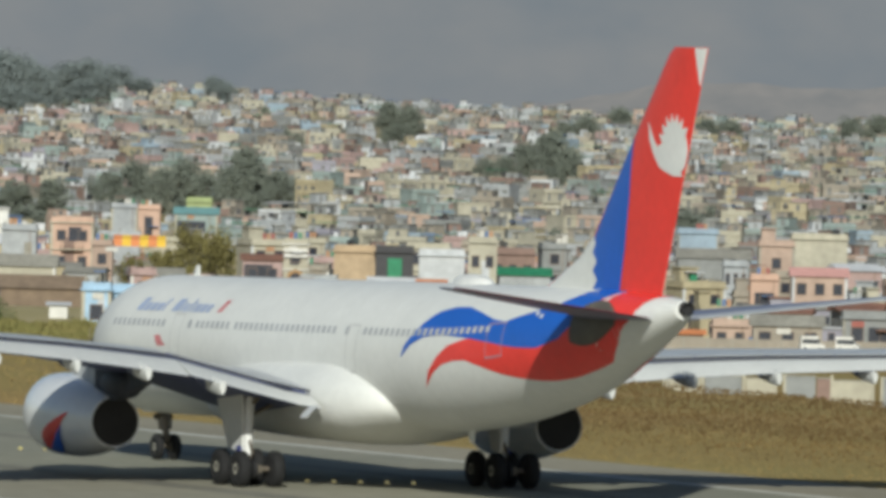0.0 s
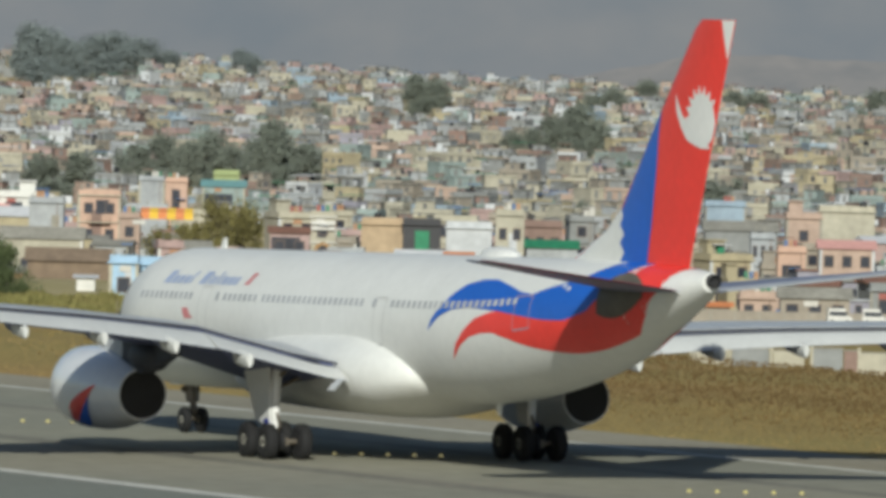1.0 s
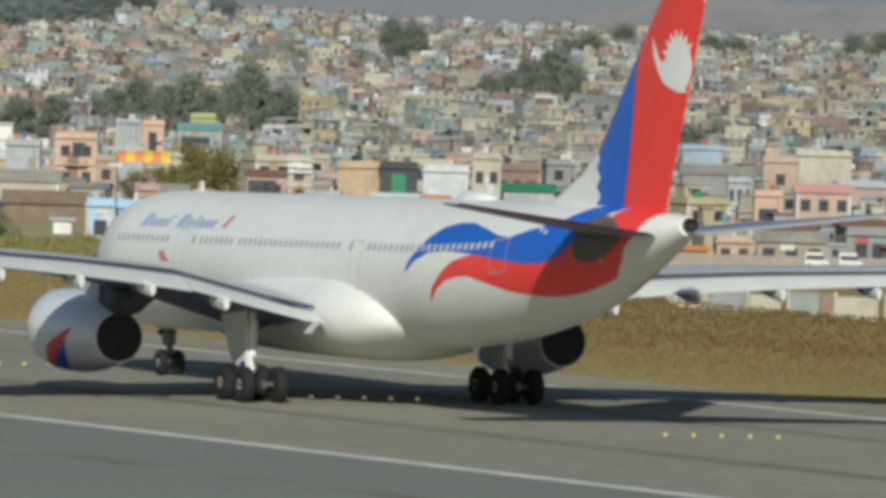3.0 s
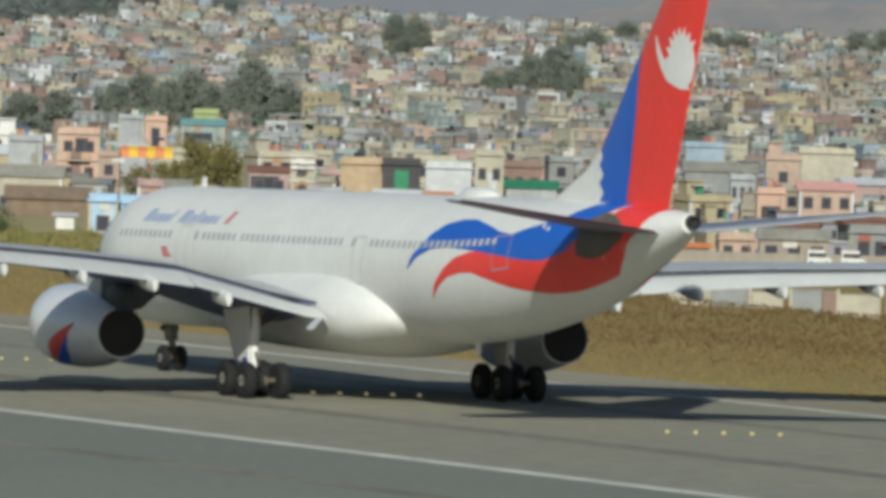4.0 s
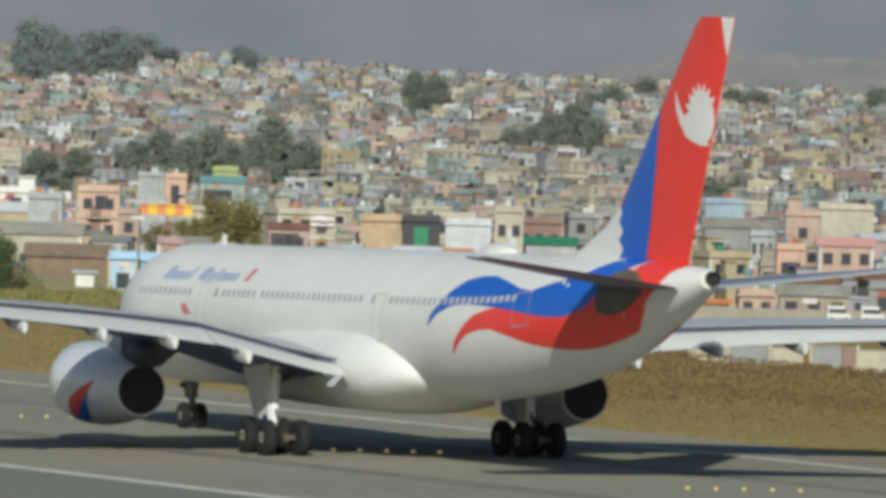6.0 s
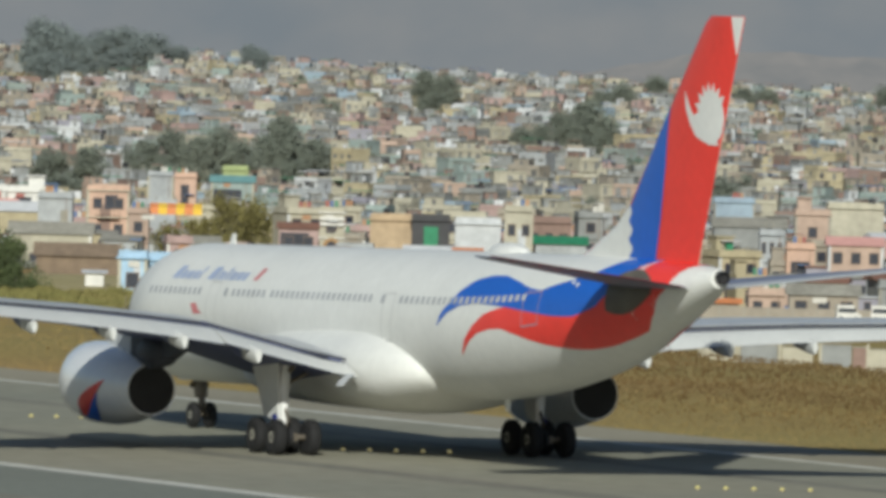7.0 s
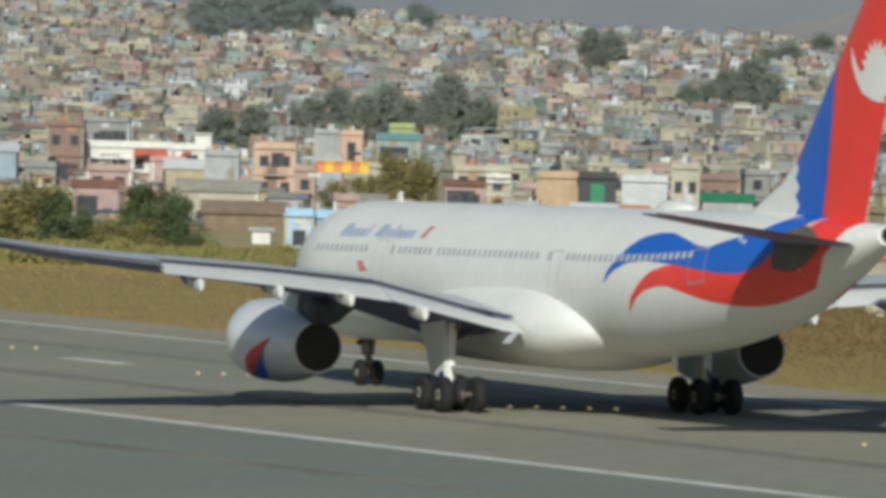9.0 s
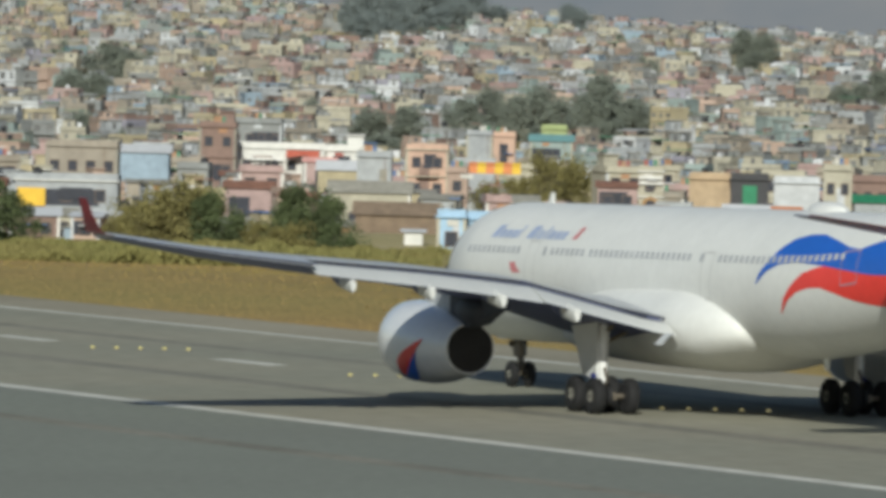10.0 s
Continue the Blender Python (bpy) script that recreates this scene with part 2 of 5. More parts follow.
def section(s):
    axis = 4.78 + 0.02 * (s - 10)
    zt, zb = axis + smooth_interp(s, FS, FT), axis + smooth_interp(s, FS, FB)
    return (zt + zb) / 2, (zt - zb) / 2, smooth_interp(s, FS, FW)


def skin(s, phi, off=0.0):
    """A point of the port skin: phi is the angle above the waist."""
    zc, hh, w = section(s)
    return A(s, (w + off) * math.cos(radians(phi)), zc + (hh + off) * math.sin(radians(phi)))


def build_fuselage():
    m = Mesh()
    rings = []
    for s in [0, .1, .3, .6, 1, 1.5, 2, 2.5, 3, 3.5, 4, 4.7, 5.5, 6.5, 7.5] + list(np.arange(9, 37, 2.0)) + list(np.arange(37, 57.7, 0.7)):
        rings.append([skin(float(s), p) for p in np.arange(0, 360, 7.5)])
    m.rings(rings)
    return part("fuselage", m, WHITE, AIR, smooth=True)


FUS = build_fuselage()


def patch(name, lo, hi, s0, s1, material, label, off=0.012, step=0.25, nphi=10, sides=(1,)):
    """A painted field on the skin, between two curves of angle over station."""
    m = Mesh()
    n = max(2, int((s1 - s0) / step))
    for side in sides:
        rows = []
        for a in range(n + 1):
            s = s0 + (s1 - s0) * a / n
            p0, p1 = lo(s), max(hi(s), lo(s) + 0.01)
            row = [Vector(skin(s, p0 + (p1 - p0) * b / nphi, off)) for b in range(nphi + 1)]
            rows.append([(v.x, v.y * side, v.z) for v in row])
        m.rings(rows, closed=False)
    return part(name, m, material, FUS, label, smooth=True)


BLUE_TOP = [(37.7, -1), (38.0, 9.4), (38.8, 19.5), (39.2, 26.6), (40.1, 37.3), (41.3, 42.4), (42.5, 42.3), (44.0, 35.1), (45.2, 28.0), (46.2, 24.8), (47.1, 29.6), (48.2, 34.4), (49.5, 42), (50.3, 60), (50.8, 90)]
BLUE_BOT = [(37.7, -1.1), (38.6, 9.4), (39.7, 15.0), (41.2, 16.6), (42.7, 14.0), (43.7, 11.8), (45.6, 5.3), (47.3, -1.6), (48.9, -6.6), (50.4, -3), (51.4, 15), (52.4, 60), (52.7, 90)]
RED_TOP = [(39.7, -24.6), (40.2, -12.8), (41.0, -1.8), (41.9, 7.0), (43.0, 10.8), (43.7, 11.8), (45.6, 5.3), (47.3, -1.6), (48.9, -6.6), (50.4, -3), (51.4, 15), (52.4, 60), (52.7, 90)]
RED_BOT = [(39.7, -25), (40.6, -13.9), (41.4, -8.0), (42.4, -5.6), (43.4, -6.3), (44.6, -13.7), (46.1, -24.7), (47.5, -34.7), (49.0, -47.0), (50.4, -58), (51.7, -64), (52.6, -66), (53.8, -39), (54.4, -12), (54.9, -1.4), (55.3, 25), (55.7, 60), (56.0, 89.5)]
SIDES = (1, -1)
patch("blue_wave", lambda s: curve(BLUE_BOT, s), lambda s: curve(BLUE_TOP, s), 37.7, 52.7, BLUE, "glossy royal blue wave", off=.022, sides=SIDES)
patch("red_wave", lambda s: curve(RED_BOT, s), lambda s: curve(RED_TOP, s) + (5 if s > 44.5 else 0), 39.7, 56.0, RED, "glossy red wave", sides=SIDES, nphi=14)
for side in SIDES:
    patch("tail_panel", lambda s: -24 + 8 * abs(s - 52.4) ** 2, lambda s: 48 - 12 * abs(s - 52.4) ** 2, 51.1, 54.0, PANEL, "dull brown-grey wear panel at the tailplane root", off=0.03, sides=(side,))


def skin_box(name, s0, s1, p0, p1, material, label="", off=0.015, parent=None):
    m = Mesh()
    rows = []
    for a in range(3):
        s = s0 + (s1 - s0) * a / 2
        rows.append([skin(s, p0 + (p1 - p0) * b / 3, off) for b in range(4)])
    m.rings(rows, closed=False)
    return part(name, m, material, parent or FUS, label)


# cabin windows, one by one, with the breaks at the doors
for a, b in ((7.4, 13.1), (16.4, 19.8), (20.5, 30.8), (33.7, 44.9)):
    s = a
    while s < b:
        skin_box("cabin_window", s, s + 0.30, 16.0, 22.0, CABIN if s < 39.2 else CABINL, off=.015 if s < 37.5 else .03)
        s += 0.533
for s in (15.6, 31.9):
    skin_box("cabin_window", s, s + 0.3, 15.5, 22.5, CABIN)


SEAM = mat("door_seam_paint", (0.55, 0.55, 0.54), 0.5, vary=0.05)
GOLD = mat("door_outline_paint", (0.44, 0.30, 0.36), 0.5, vary=0.05)
for s0, s1, p0, p1, mm in ((13.9, 14.9, -12, 28, SEAM), (32.2, 33.2, -14, 24, SEAM)):
    for q in ((s0, s0 + .05, p0, p1), (s1 - .05, s1, p0, p1), (s0, s1, p0, p0 + 1.0), (s0, s1, p1 - 1.0, p1)):
        skin_box("door_seam", *q, mm, off=0.02)
for q in ((45.1, 45.15, -8, 24), (46.33, 46.38, -8, 24), (45.1, 46.38, -8, -6.5), (45.1, 46.38, 22.8, 24)):
    skin_box("door_seam", *q, GOLD, "pale door outline", off=0.035)

# slanted bars in place of the airline's lettering, and a plain red mark
x = 9.3
for wdt, tall in ((.62, 1), (.5, .62), (.5, .62), (.5, .62), (.22, 1), (0, 0), (.7, 1), (.2, .75), (.35, .62), (.2, 1), (.2, .75), (.5, .62), (.5, .62), (.42, .62)):
    if not wdt:
        x += 0.75
        continue
    m = Mesh()
    p0, p1 = 29.5, 29.5 + 12.5 * tall
    lean = 0.35 * tall
    m.rings([[skin(x, p0, .015), skin(x + wdt, p0, .015)], [skin(x + lean / 2, (p0 + p1) / 2, .016), skin(x + wdt + lean / 2, (p0 + p1) / 2, .016)], [skin(x + lean, p1, .015), skin(x + wdt + lean, p1, .015)]], closed=False)
    part("lettering_bar", m, LETTER, FUS, "blue bar of airline lettering")
    x += wdt + 0.14
m = Mesh()
m.rings([[skin(18.0, 30, .015), skin(18.5, 30, .015)], [skin(18.25, 36, .016), skin(18.65, 36, .016)], [skin(18.35, 42, .015), skin(18.8, 42, .015)]], closed=False)
part("red_mark", m, FADED, FUS, "plain red mark behind the lettering")
m = Mesh()
m.rings([[skin(12.6, 0, .015), skin(13.5, 0.5, .015)], [skin(12.4, 4, .016), skin(13.1, 4, .016)], [skin(12.2, 8.5, .015), skin(12.8, 9, .015)]], closed=False)
part("small_flag", m, FADED, FUS, "small red flag mark")
for s0, p0 in ((47.4, 33.5), (48.35, 29), (48.5, 36.5), (48.75, 25.5)):
    skin_box("white_fleck", s0, s0 + .2, p0, p0 + 4.5, WHITE, "small white fleck on the blue wave", off=.035)
# flight deck glass, side pane
skin_box("cockpit_window", 2.3, 3.1, 22, 40, GLASSD, "dark flight deck glass")
skin_box("cockpit_window", 3.2, 4.0, 24, 42, GLASSD, "dark flight deck glass")
# roof fittings
m = Mesh()
m.rings([[A(9.3, .04, 7.5), A(9.3, -.04, 7.5), A(9.9, -.04, 7.5), A(9.9, .04, 7.5)], [A(9.6, .02, 8.0), A(9.6, -.02, 8.0), A(9.9, -.02, 8.0), A(9.9, .02, 8.0)]])
part("antenna", m, WHITE, FUS, "white blade antenna")
dome = Mesh()
dome.rings([[A(38.0 + 1.7 * c * math.cos(a), .55 * c * math.sin(a), 8.1 + .42 * math.sqrt(max(0, 1 - c * c))) for a in np.arange(0, 2 * math.pi, math.pi / 12)] for c in (1, .9, .75, .5, .2, .02)])
part("satcom_dome", dome, WHITE, FUS, "white domed radio housing", smooth=True)
m = Mesh()
m.rings([[A(37.9, .03, 2.62), A(37.9, -.03, 2.62), A(38.4, -.03, 2.66), A(38.4, .03, 2.66)], [A(38.1, .02, 2.15), A(38.1, -.02, 2.15), A(38.4, -.02, 2.15), A(38.4, .02, 2.15)]])
part("belly_antenna", m, WHITE, FUS, "white blade antenna under the belly")
# tail cone exhaust
m = Mesh()
m.turned(A(57.58, 0, 7.857), (1, 0, 0), [(-.2, .262), (.06, .255), (.07, .21), (-.1, .19), (-.12, .02)], 20)
part("apu_exhaust", m, SOOT, FUS, "sooty tail cone exhaust", smooth=True)

# wing-to-body fairing
def build_fairing():
    m, rings = Mesh(), []
    P = [(15.5, 1.0, .3, 2.7), (17, 2.3, .85, 2.85), (19, 3.05, 1.25, 3.0), (22, 3.45, 1.62, 3.28), (26, 3.6, 1.75, 3.4), (30, 3.65, 1.78, 3.45), (32.2, 3.52, 1.62, 3.46), (33.4, 3.25, 1.36, 3.48), (34.4, 2.85, 1.05, 3.5), (35.1, 2.4, .74, 3.52), (35.5, 1.85, .46, 3.52), (35.7, .3, .08, 3.5)]
    xs = [p[0] for p in P]
    for s in np.linspace(15.5, 35.7, 51):
        s = float(min(s, 35.7))
        w, hh, zc = (smooth_interp(s, xs, [p[j] for p in P]) for j in (1, 2, 3))
        ring = []
        for a in np.arange(0, 360, 9.0):
            c, d = math.cos(radians(a)), math.sin(radians(a))
            ring.append(A(s, w * math.copysign(abs(c) ** 0.8, c), zc + hh * math.copysign(abs(d) ** 0.8, d)))
        rings.append(ring)
    m.rings(rings)
    return part("wing_fairing", m, WHITE, AIR, smooth=True)


build_fairing()


def foil(le, te, l, z_le, z_te, thick, x0=0.0, x1=1.0, n=9):
    """A wing section from fraction x0 to x1 of its chord, as a ring."""
    up, low = [], []
    for k in range(n + 1):
        f = x0 + (x1 - x0) * (0.5 - 0.5 * math.cos(math.pi * k / n))
        t = thick * (te - le) * 5 * (0.2969 * math.sqrt(f) - 0.126 * f - 0.3516 * f * f + 0.2843 * f ** 3 - 0.1036 * f ** 4)
        s, z = le + (te - le) * f, z_le + (z_te - z_le) * f
        up.append(A(s, l, z + t * 0.85 + 0.004))
        low.append(A(s, l, z - t * 1.15 - 0.004))
    return up + low[::-1]


# l, leading edge, trailing edge (of the clean wing), z at each, thickness
WING = [(2.0, 18.2, 32.2, 3.55, 3.46, .13), (4.2, 19.8, 32.3, 3.74, 3.62, .125), (9.4, 23.1, 32.5, 4.72, 4.96, .112), (14.0, 26.1, 33.95, 5.26, 5.40, .106), (19.8, 29.9, 35.85, 5.76, 5.80, .105), (24.0, 32.6, 37.0, 6.18, 6.20, .10), (28.6, 35.55, 38.2, 6.80, 6.78, .095)]


def wing_at(l):
    ls = [w[0] for w in WING]
    return [float(np.interp(l, ls, [w[j] for w in WING])) for j in range(1, 6)]


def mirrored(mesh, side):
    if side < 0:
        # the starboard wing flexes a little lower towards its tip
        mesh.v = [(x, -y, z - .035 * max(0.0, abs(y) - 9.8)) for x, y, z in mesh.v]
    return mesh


def shade_lower_side(mesh, ring, upper):
    """Gives the lower side of a lofted wing the shade colour."""
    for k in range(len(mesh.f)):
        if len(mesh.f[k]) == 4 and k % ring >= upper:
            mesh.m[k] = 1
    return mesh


def flap_share(l):
    """How much of the chord the flap takes."""
    return float(np.interp(l, (3.75, 9.2, 9.3, 19.8), (.115, .178, .182, .20)))


def flap(l0, l1, share, drop, back, droop, n=6):
    """A slotted flap panel lowered behind the wing."""
    rings = []
    for k in range(n + 1):
        l = l0 + (l1 - l0) * k / n
        le, te, zl, zt, th = wing_at(l)
        frac = share or flap_share(l)
        c = (te - le) * frac
        s0, z0 = te - c + back, zl + (zt - zl) * (1 - frac) - drop
        rings.append(foil(s0, s0 + c * math.cos(radians(droop)), l, z0, z0 - c * math.sin(radians(droop)), .13, n=7))
    return shade_lower_side(Mesh().rings(rings), 16, 7)


def build_wing(side, name):
    m = Mesh()
    ls = [2.0, 3.2, 4.2, 6, 7.7, 9.4, 11.5, 14, 17, 19.8]
    m.rings([foil(*wing_at(l)[:2], l, *wing_at(l)[2:], x1=.965 - flap_share(l)) for l in ls])
    w = part("wing", mirrored(shade_lower_side(m, 20, 9), side), [GREY, LOWER_SHADE], AIR, name, smooth=True)
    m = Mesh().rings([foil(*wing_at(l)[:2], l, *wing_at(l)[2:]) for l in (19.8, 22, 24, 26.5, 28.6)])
    part("outer_wing", mirrored(shade_lower_side(m, 20, 9), side), [GREY, LOWER_SHADE], w, smooth=True)
    part("inboard_flap", mirrored(flap(3.75, 9.22, 0, .025, .06, 17), side), [FLAPW, LOWER_SHADE], w, "white lowered flap", smooth=True)
    part("outboard_flap", mirrored(flap(9.3, 19.75, 0, .02, .065, 18.5), side), [FLAPW, LOWER_SHADE], w, "white lowered flap", smooth=True)
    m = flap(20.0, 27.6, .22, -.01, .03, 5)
    part("aileron", mirrored(m, side), [FLAPW, LOWER_SHADE], w, smooth=True)
    # Dark strip laid on as the shade in the slot above the flap.
    cove = Mesh()
    rows = []
    for l in (3.5, 6.0, 9.2, 11.5, 14, 17, 19.75):
        le, te, zl, zt, th = wing_at(l)
        f = .995 - flap_share(l)
        p = foil(le, te, l, zl, zt, th, x0=.70, x1=f, n=2)
        top, low = p[2], p[3]
        rows.append([(top[0] + .012, top[1], top[2] - .01), (top[0] + .012, top[1], top[2] - .11)])
    part("flap_cove", mirrored(cove.rings(rows, closed=False), side), DARKGAP, w, "dark strip standing for the shade in the flap gap")
    for l0, l1 in ((4.3, 9.0), (9.6, 12.1), (12.2, 14.7), (14.8, 17.2), (17.3, 19.6)):
        sp = Mesh()
        rows = []
        for k in range(3):
            l = l0 + (l1 - l0) * k / 2
            le, te, zl, zt, th = wing_at(l)
            p = foil(le, te, l, zl, zt, th, x0=.66, x1=.985 - flap_share(l), n=4)
            rows.append([(q[0], q[1], q[2] + .03) for q in p[:5]] + [(q[0], q[1], q[2] + .005) for q in p[4::-1]])
        part("spoiler", mirrored(sp.rings(rows), side), GREY, w)
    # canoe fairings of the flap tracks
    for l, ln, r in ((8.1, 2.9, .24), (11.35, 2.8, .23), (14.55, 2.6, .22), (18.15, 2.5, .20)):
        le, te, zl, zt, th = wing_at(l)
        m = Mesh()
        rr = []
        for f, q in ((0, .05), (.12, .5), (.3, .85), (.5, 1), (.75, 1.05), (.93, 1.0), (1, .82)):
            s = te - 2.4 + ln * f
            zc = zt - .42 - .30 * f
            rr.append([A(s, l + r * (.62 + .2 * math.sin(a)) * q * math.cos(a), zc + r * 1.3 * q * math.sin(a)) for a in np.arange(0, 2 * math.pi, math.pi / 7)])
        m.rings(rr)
        # Body faces take the shade colour; the lit tail keeps flap paint.
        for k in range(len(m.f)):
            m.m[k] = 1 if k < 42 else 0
        part("flap_track_fairing", mirrored(m, side), [FLAPW, LOWER_SHADE], w, "canoe-shaped fairing with shade in its body colour and a pale lit tail", smooth=True)
    # small plate under the inboard end of the flap
    m = Mesh()
    m.rings([[A(s, l, z), A(s + .5, l - .1, z + .02), A(s + .5, l - .14, z + .02), A(s, l - .05, z)] for s, l, z in ((32.2, 4.62, 2.78), (32.35, 4.52, 3.0), (32.6, 4.35, 3.25))])
    part("flap_end_plate", mirrored(m, side), GREY, w, smooth=True)
    # winglet
    m = Mesh()
    rr = []
    for l, z, a, b in ((28.6, 6.81, 35.6, 38.2), (29.0, 6.86, 36.0, 38.3), (29.3, 7.05, 36.7, 38.5), (29.7, 7.55, 37.5, 38.8), (30.15, 8.2, 38.4, 39.25)):
        ring = []
        th = .05 if z < 7 else .035
        for f, t in ((0, 0), (.15, .7), (.4, 1), (.7, .7), (1, .1), (.7, -.7), (.4, -1), (.15, -.7)):
            up = 0 if z > 6.7 else 1
            ring.append(A(a + (b - a) * f, l + (0 if up else t * th), z + (t * th if up else 0)))
        rr.append(ring)
    part("winglet", mirrored(m.rings(rr), side), CRIMSON, w, "dark red upturned winglet", smooth=True)
    return w


build_wing(1, "grey port wing with white flaps lowered")
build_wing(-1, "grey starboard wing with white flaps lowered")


def build_engine(side):
    cx, cz = 9.37, 2.26
    e = part("engine", mirrored(Mesh().turned(A(18.6, cx, cz + .12), (1, 0, -.018), [(.25, 1.22), (0, 1.30), (.08, 1.42), (.5, 1.56), (1.4, 1.62), (3.0, 1.58), (4.4, 1.42), (5.6, 1.18), (6.45, 1.0), (6.44, .95), (5.9, .97)], 36), side), COWL, AIR, smooth=True)
    part("exhaust_duct", mirrored(Mesh().turned(A(24.0, cx, cz + .02), (1, 0, -.018), [(0, .2), (.01, .985), (.7, .96), (1.02, .955)], 28), side), SOOT, e, "black sooty exhaust duct", smooth=True)
    part("exhaust_cone", mirrored(Mesh().turned(A(23.9, cx, cz + .02), (1, 0, -.018), [(0, .5), (.4, .42), (.9, .2), (1.1, .04)], 20), side), SOOT, e, smooth=True)
    part("intake", mirrored(Mesh().turned(A(18.75, cx, cz + .12), (1, 0, -.018), [(.02, 1.25), (.8, 1.23), (.82, .3)], 28), side), METAL, e, smooth=True)
    # pylon
    m = Mesh()
    rr = []
    for s, z0, z1, w in ((20.2, 3.75, 3.95, .06), (21.5, 3.6, 4.35, .24), (23.5, 3.4, 4.7, .30)):
        rr.append([A(s, cx + w, z0), A(s, cx + w, z1), A(s, cx - w, z1), A(s, cx - w, z0)])
    part("pylon", mirrored(m.rings(rr), side), GREY, e)
    m = Mesh()
    rr = []
    for s, z0, z1, w in ((23.5, 3.4, 4.7, .30), (25.4, 3.1, 4.6, .30), (27.2, 3.55, 4.45, .24), (28.8, 3.95, 4.4, .05)):
        rr.append([A(s, cx + w, z0), A(s, cx + w, z1), A(s, cx - w, z1), A(s, cx - w, z0)])
    part("pylon_tail", mirrored(m.rings(rr), side), DARKGAP, e, "dark pylon tail")
    m = Mesh()
    m.turned(A(24.2, cx, 3.72), (1, 0, .04), [(0, .3), (.4, .50), (1.4, .62), (2.2, .60), (2.6, .38), (2.75, .1)], 18)
    part("pylon_heat_shield", mirrored(m, side), DARKGAP, e, "dark pylon fairing", smooth=True)
    # livery flash on the cowl
    upper = [(1.9, -48), (2.2, -30), (2.6, -20), (3.4, -8), (4.8, 12)]
    border = [(1.9, -52), (2.3, -52), (3.2, -36), (4.2, -12), (4.8, 11)]
    lower = [(2.1, -58), (2.6, -64), (3.2, -60), (3.7, -45), (4.3, -11)]
    for nm, mt, top, low, d0, d1 in (("red_flash", RED, upper, border, 1.9, 4.8), ("blue_flash", BLUE, border, lower, 2.1, 4.28)):
        m = Mesh()
        rows = []
        for k in range(19):
            d = d0 + (d1 - d0) * k / 18
            a0, a1 = curve(low, d), curve(top, d) - .3
            r = curve([(0.5, 1.56), (1.4, 1.62), (3, 1.58), (4.4, 1.42), (5.6, 1.18)], d) + .03
            rows.append([A(18.6 + d, cx + r * math.cos(radians(a0 + (a1 - a0) * j / 8)), cz + .12 - .018 * d + r * math.sin(radians(a0 + (a1 - a0) * j / 8))) for j in range(9)])
        part(nm, mirrored(m.rings(rows, closed=False), side), mt, e, smooth=True)
    return e


build_engine(1)
build_engine(-1)


# fin
FIN_LE = [(8.0, 44.2), (8.3, 45.05), (9.4, 47.85), (10.2, 49.1), (13.7, 52.35), (17.0, 55.45), (17.3, 55.95)]
FIN_TE = [(8.0, 55.2), (8.58, 55.42), (17.3, 58.8)]


def fin_half(s, z):
    a, b = curve(FIN_LE, z), curve(FIN_TE, z)
    f = min(1, max(0, (s - a) / (b - a)))
    return (0.34 - .012 * (z - 8)) * (2.6 * (math.sqrt(f) * (1 - f) ** 0.8)) * 0.62 + 0.012


def fin_patch(name, z0, z1, a, b, material, label, parent, off=0.012, n=24, nx=10):
    m = Mesh()
    for side in (1, -1):
        rows = []
        for k in range(n + 1):
            z = z0 + (z1 - z0) * k / n
            sa, sb = a(z), max(b(z), a(z) + .01)
            rows.append([(A(sa + (sb - sa) * j / nx, side * (fin_half(sa + (sb - sa) * j / nx, z) + off), z)) for j in range(nx + 1)])
        m.rings(rows, closed=False)
    return part(name, m, material, parent, label, smooth=True)


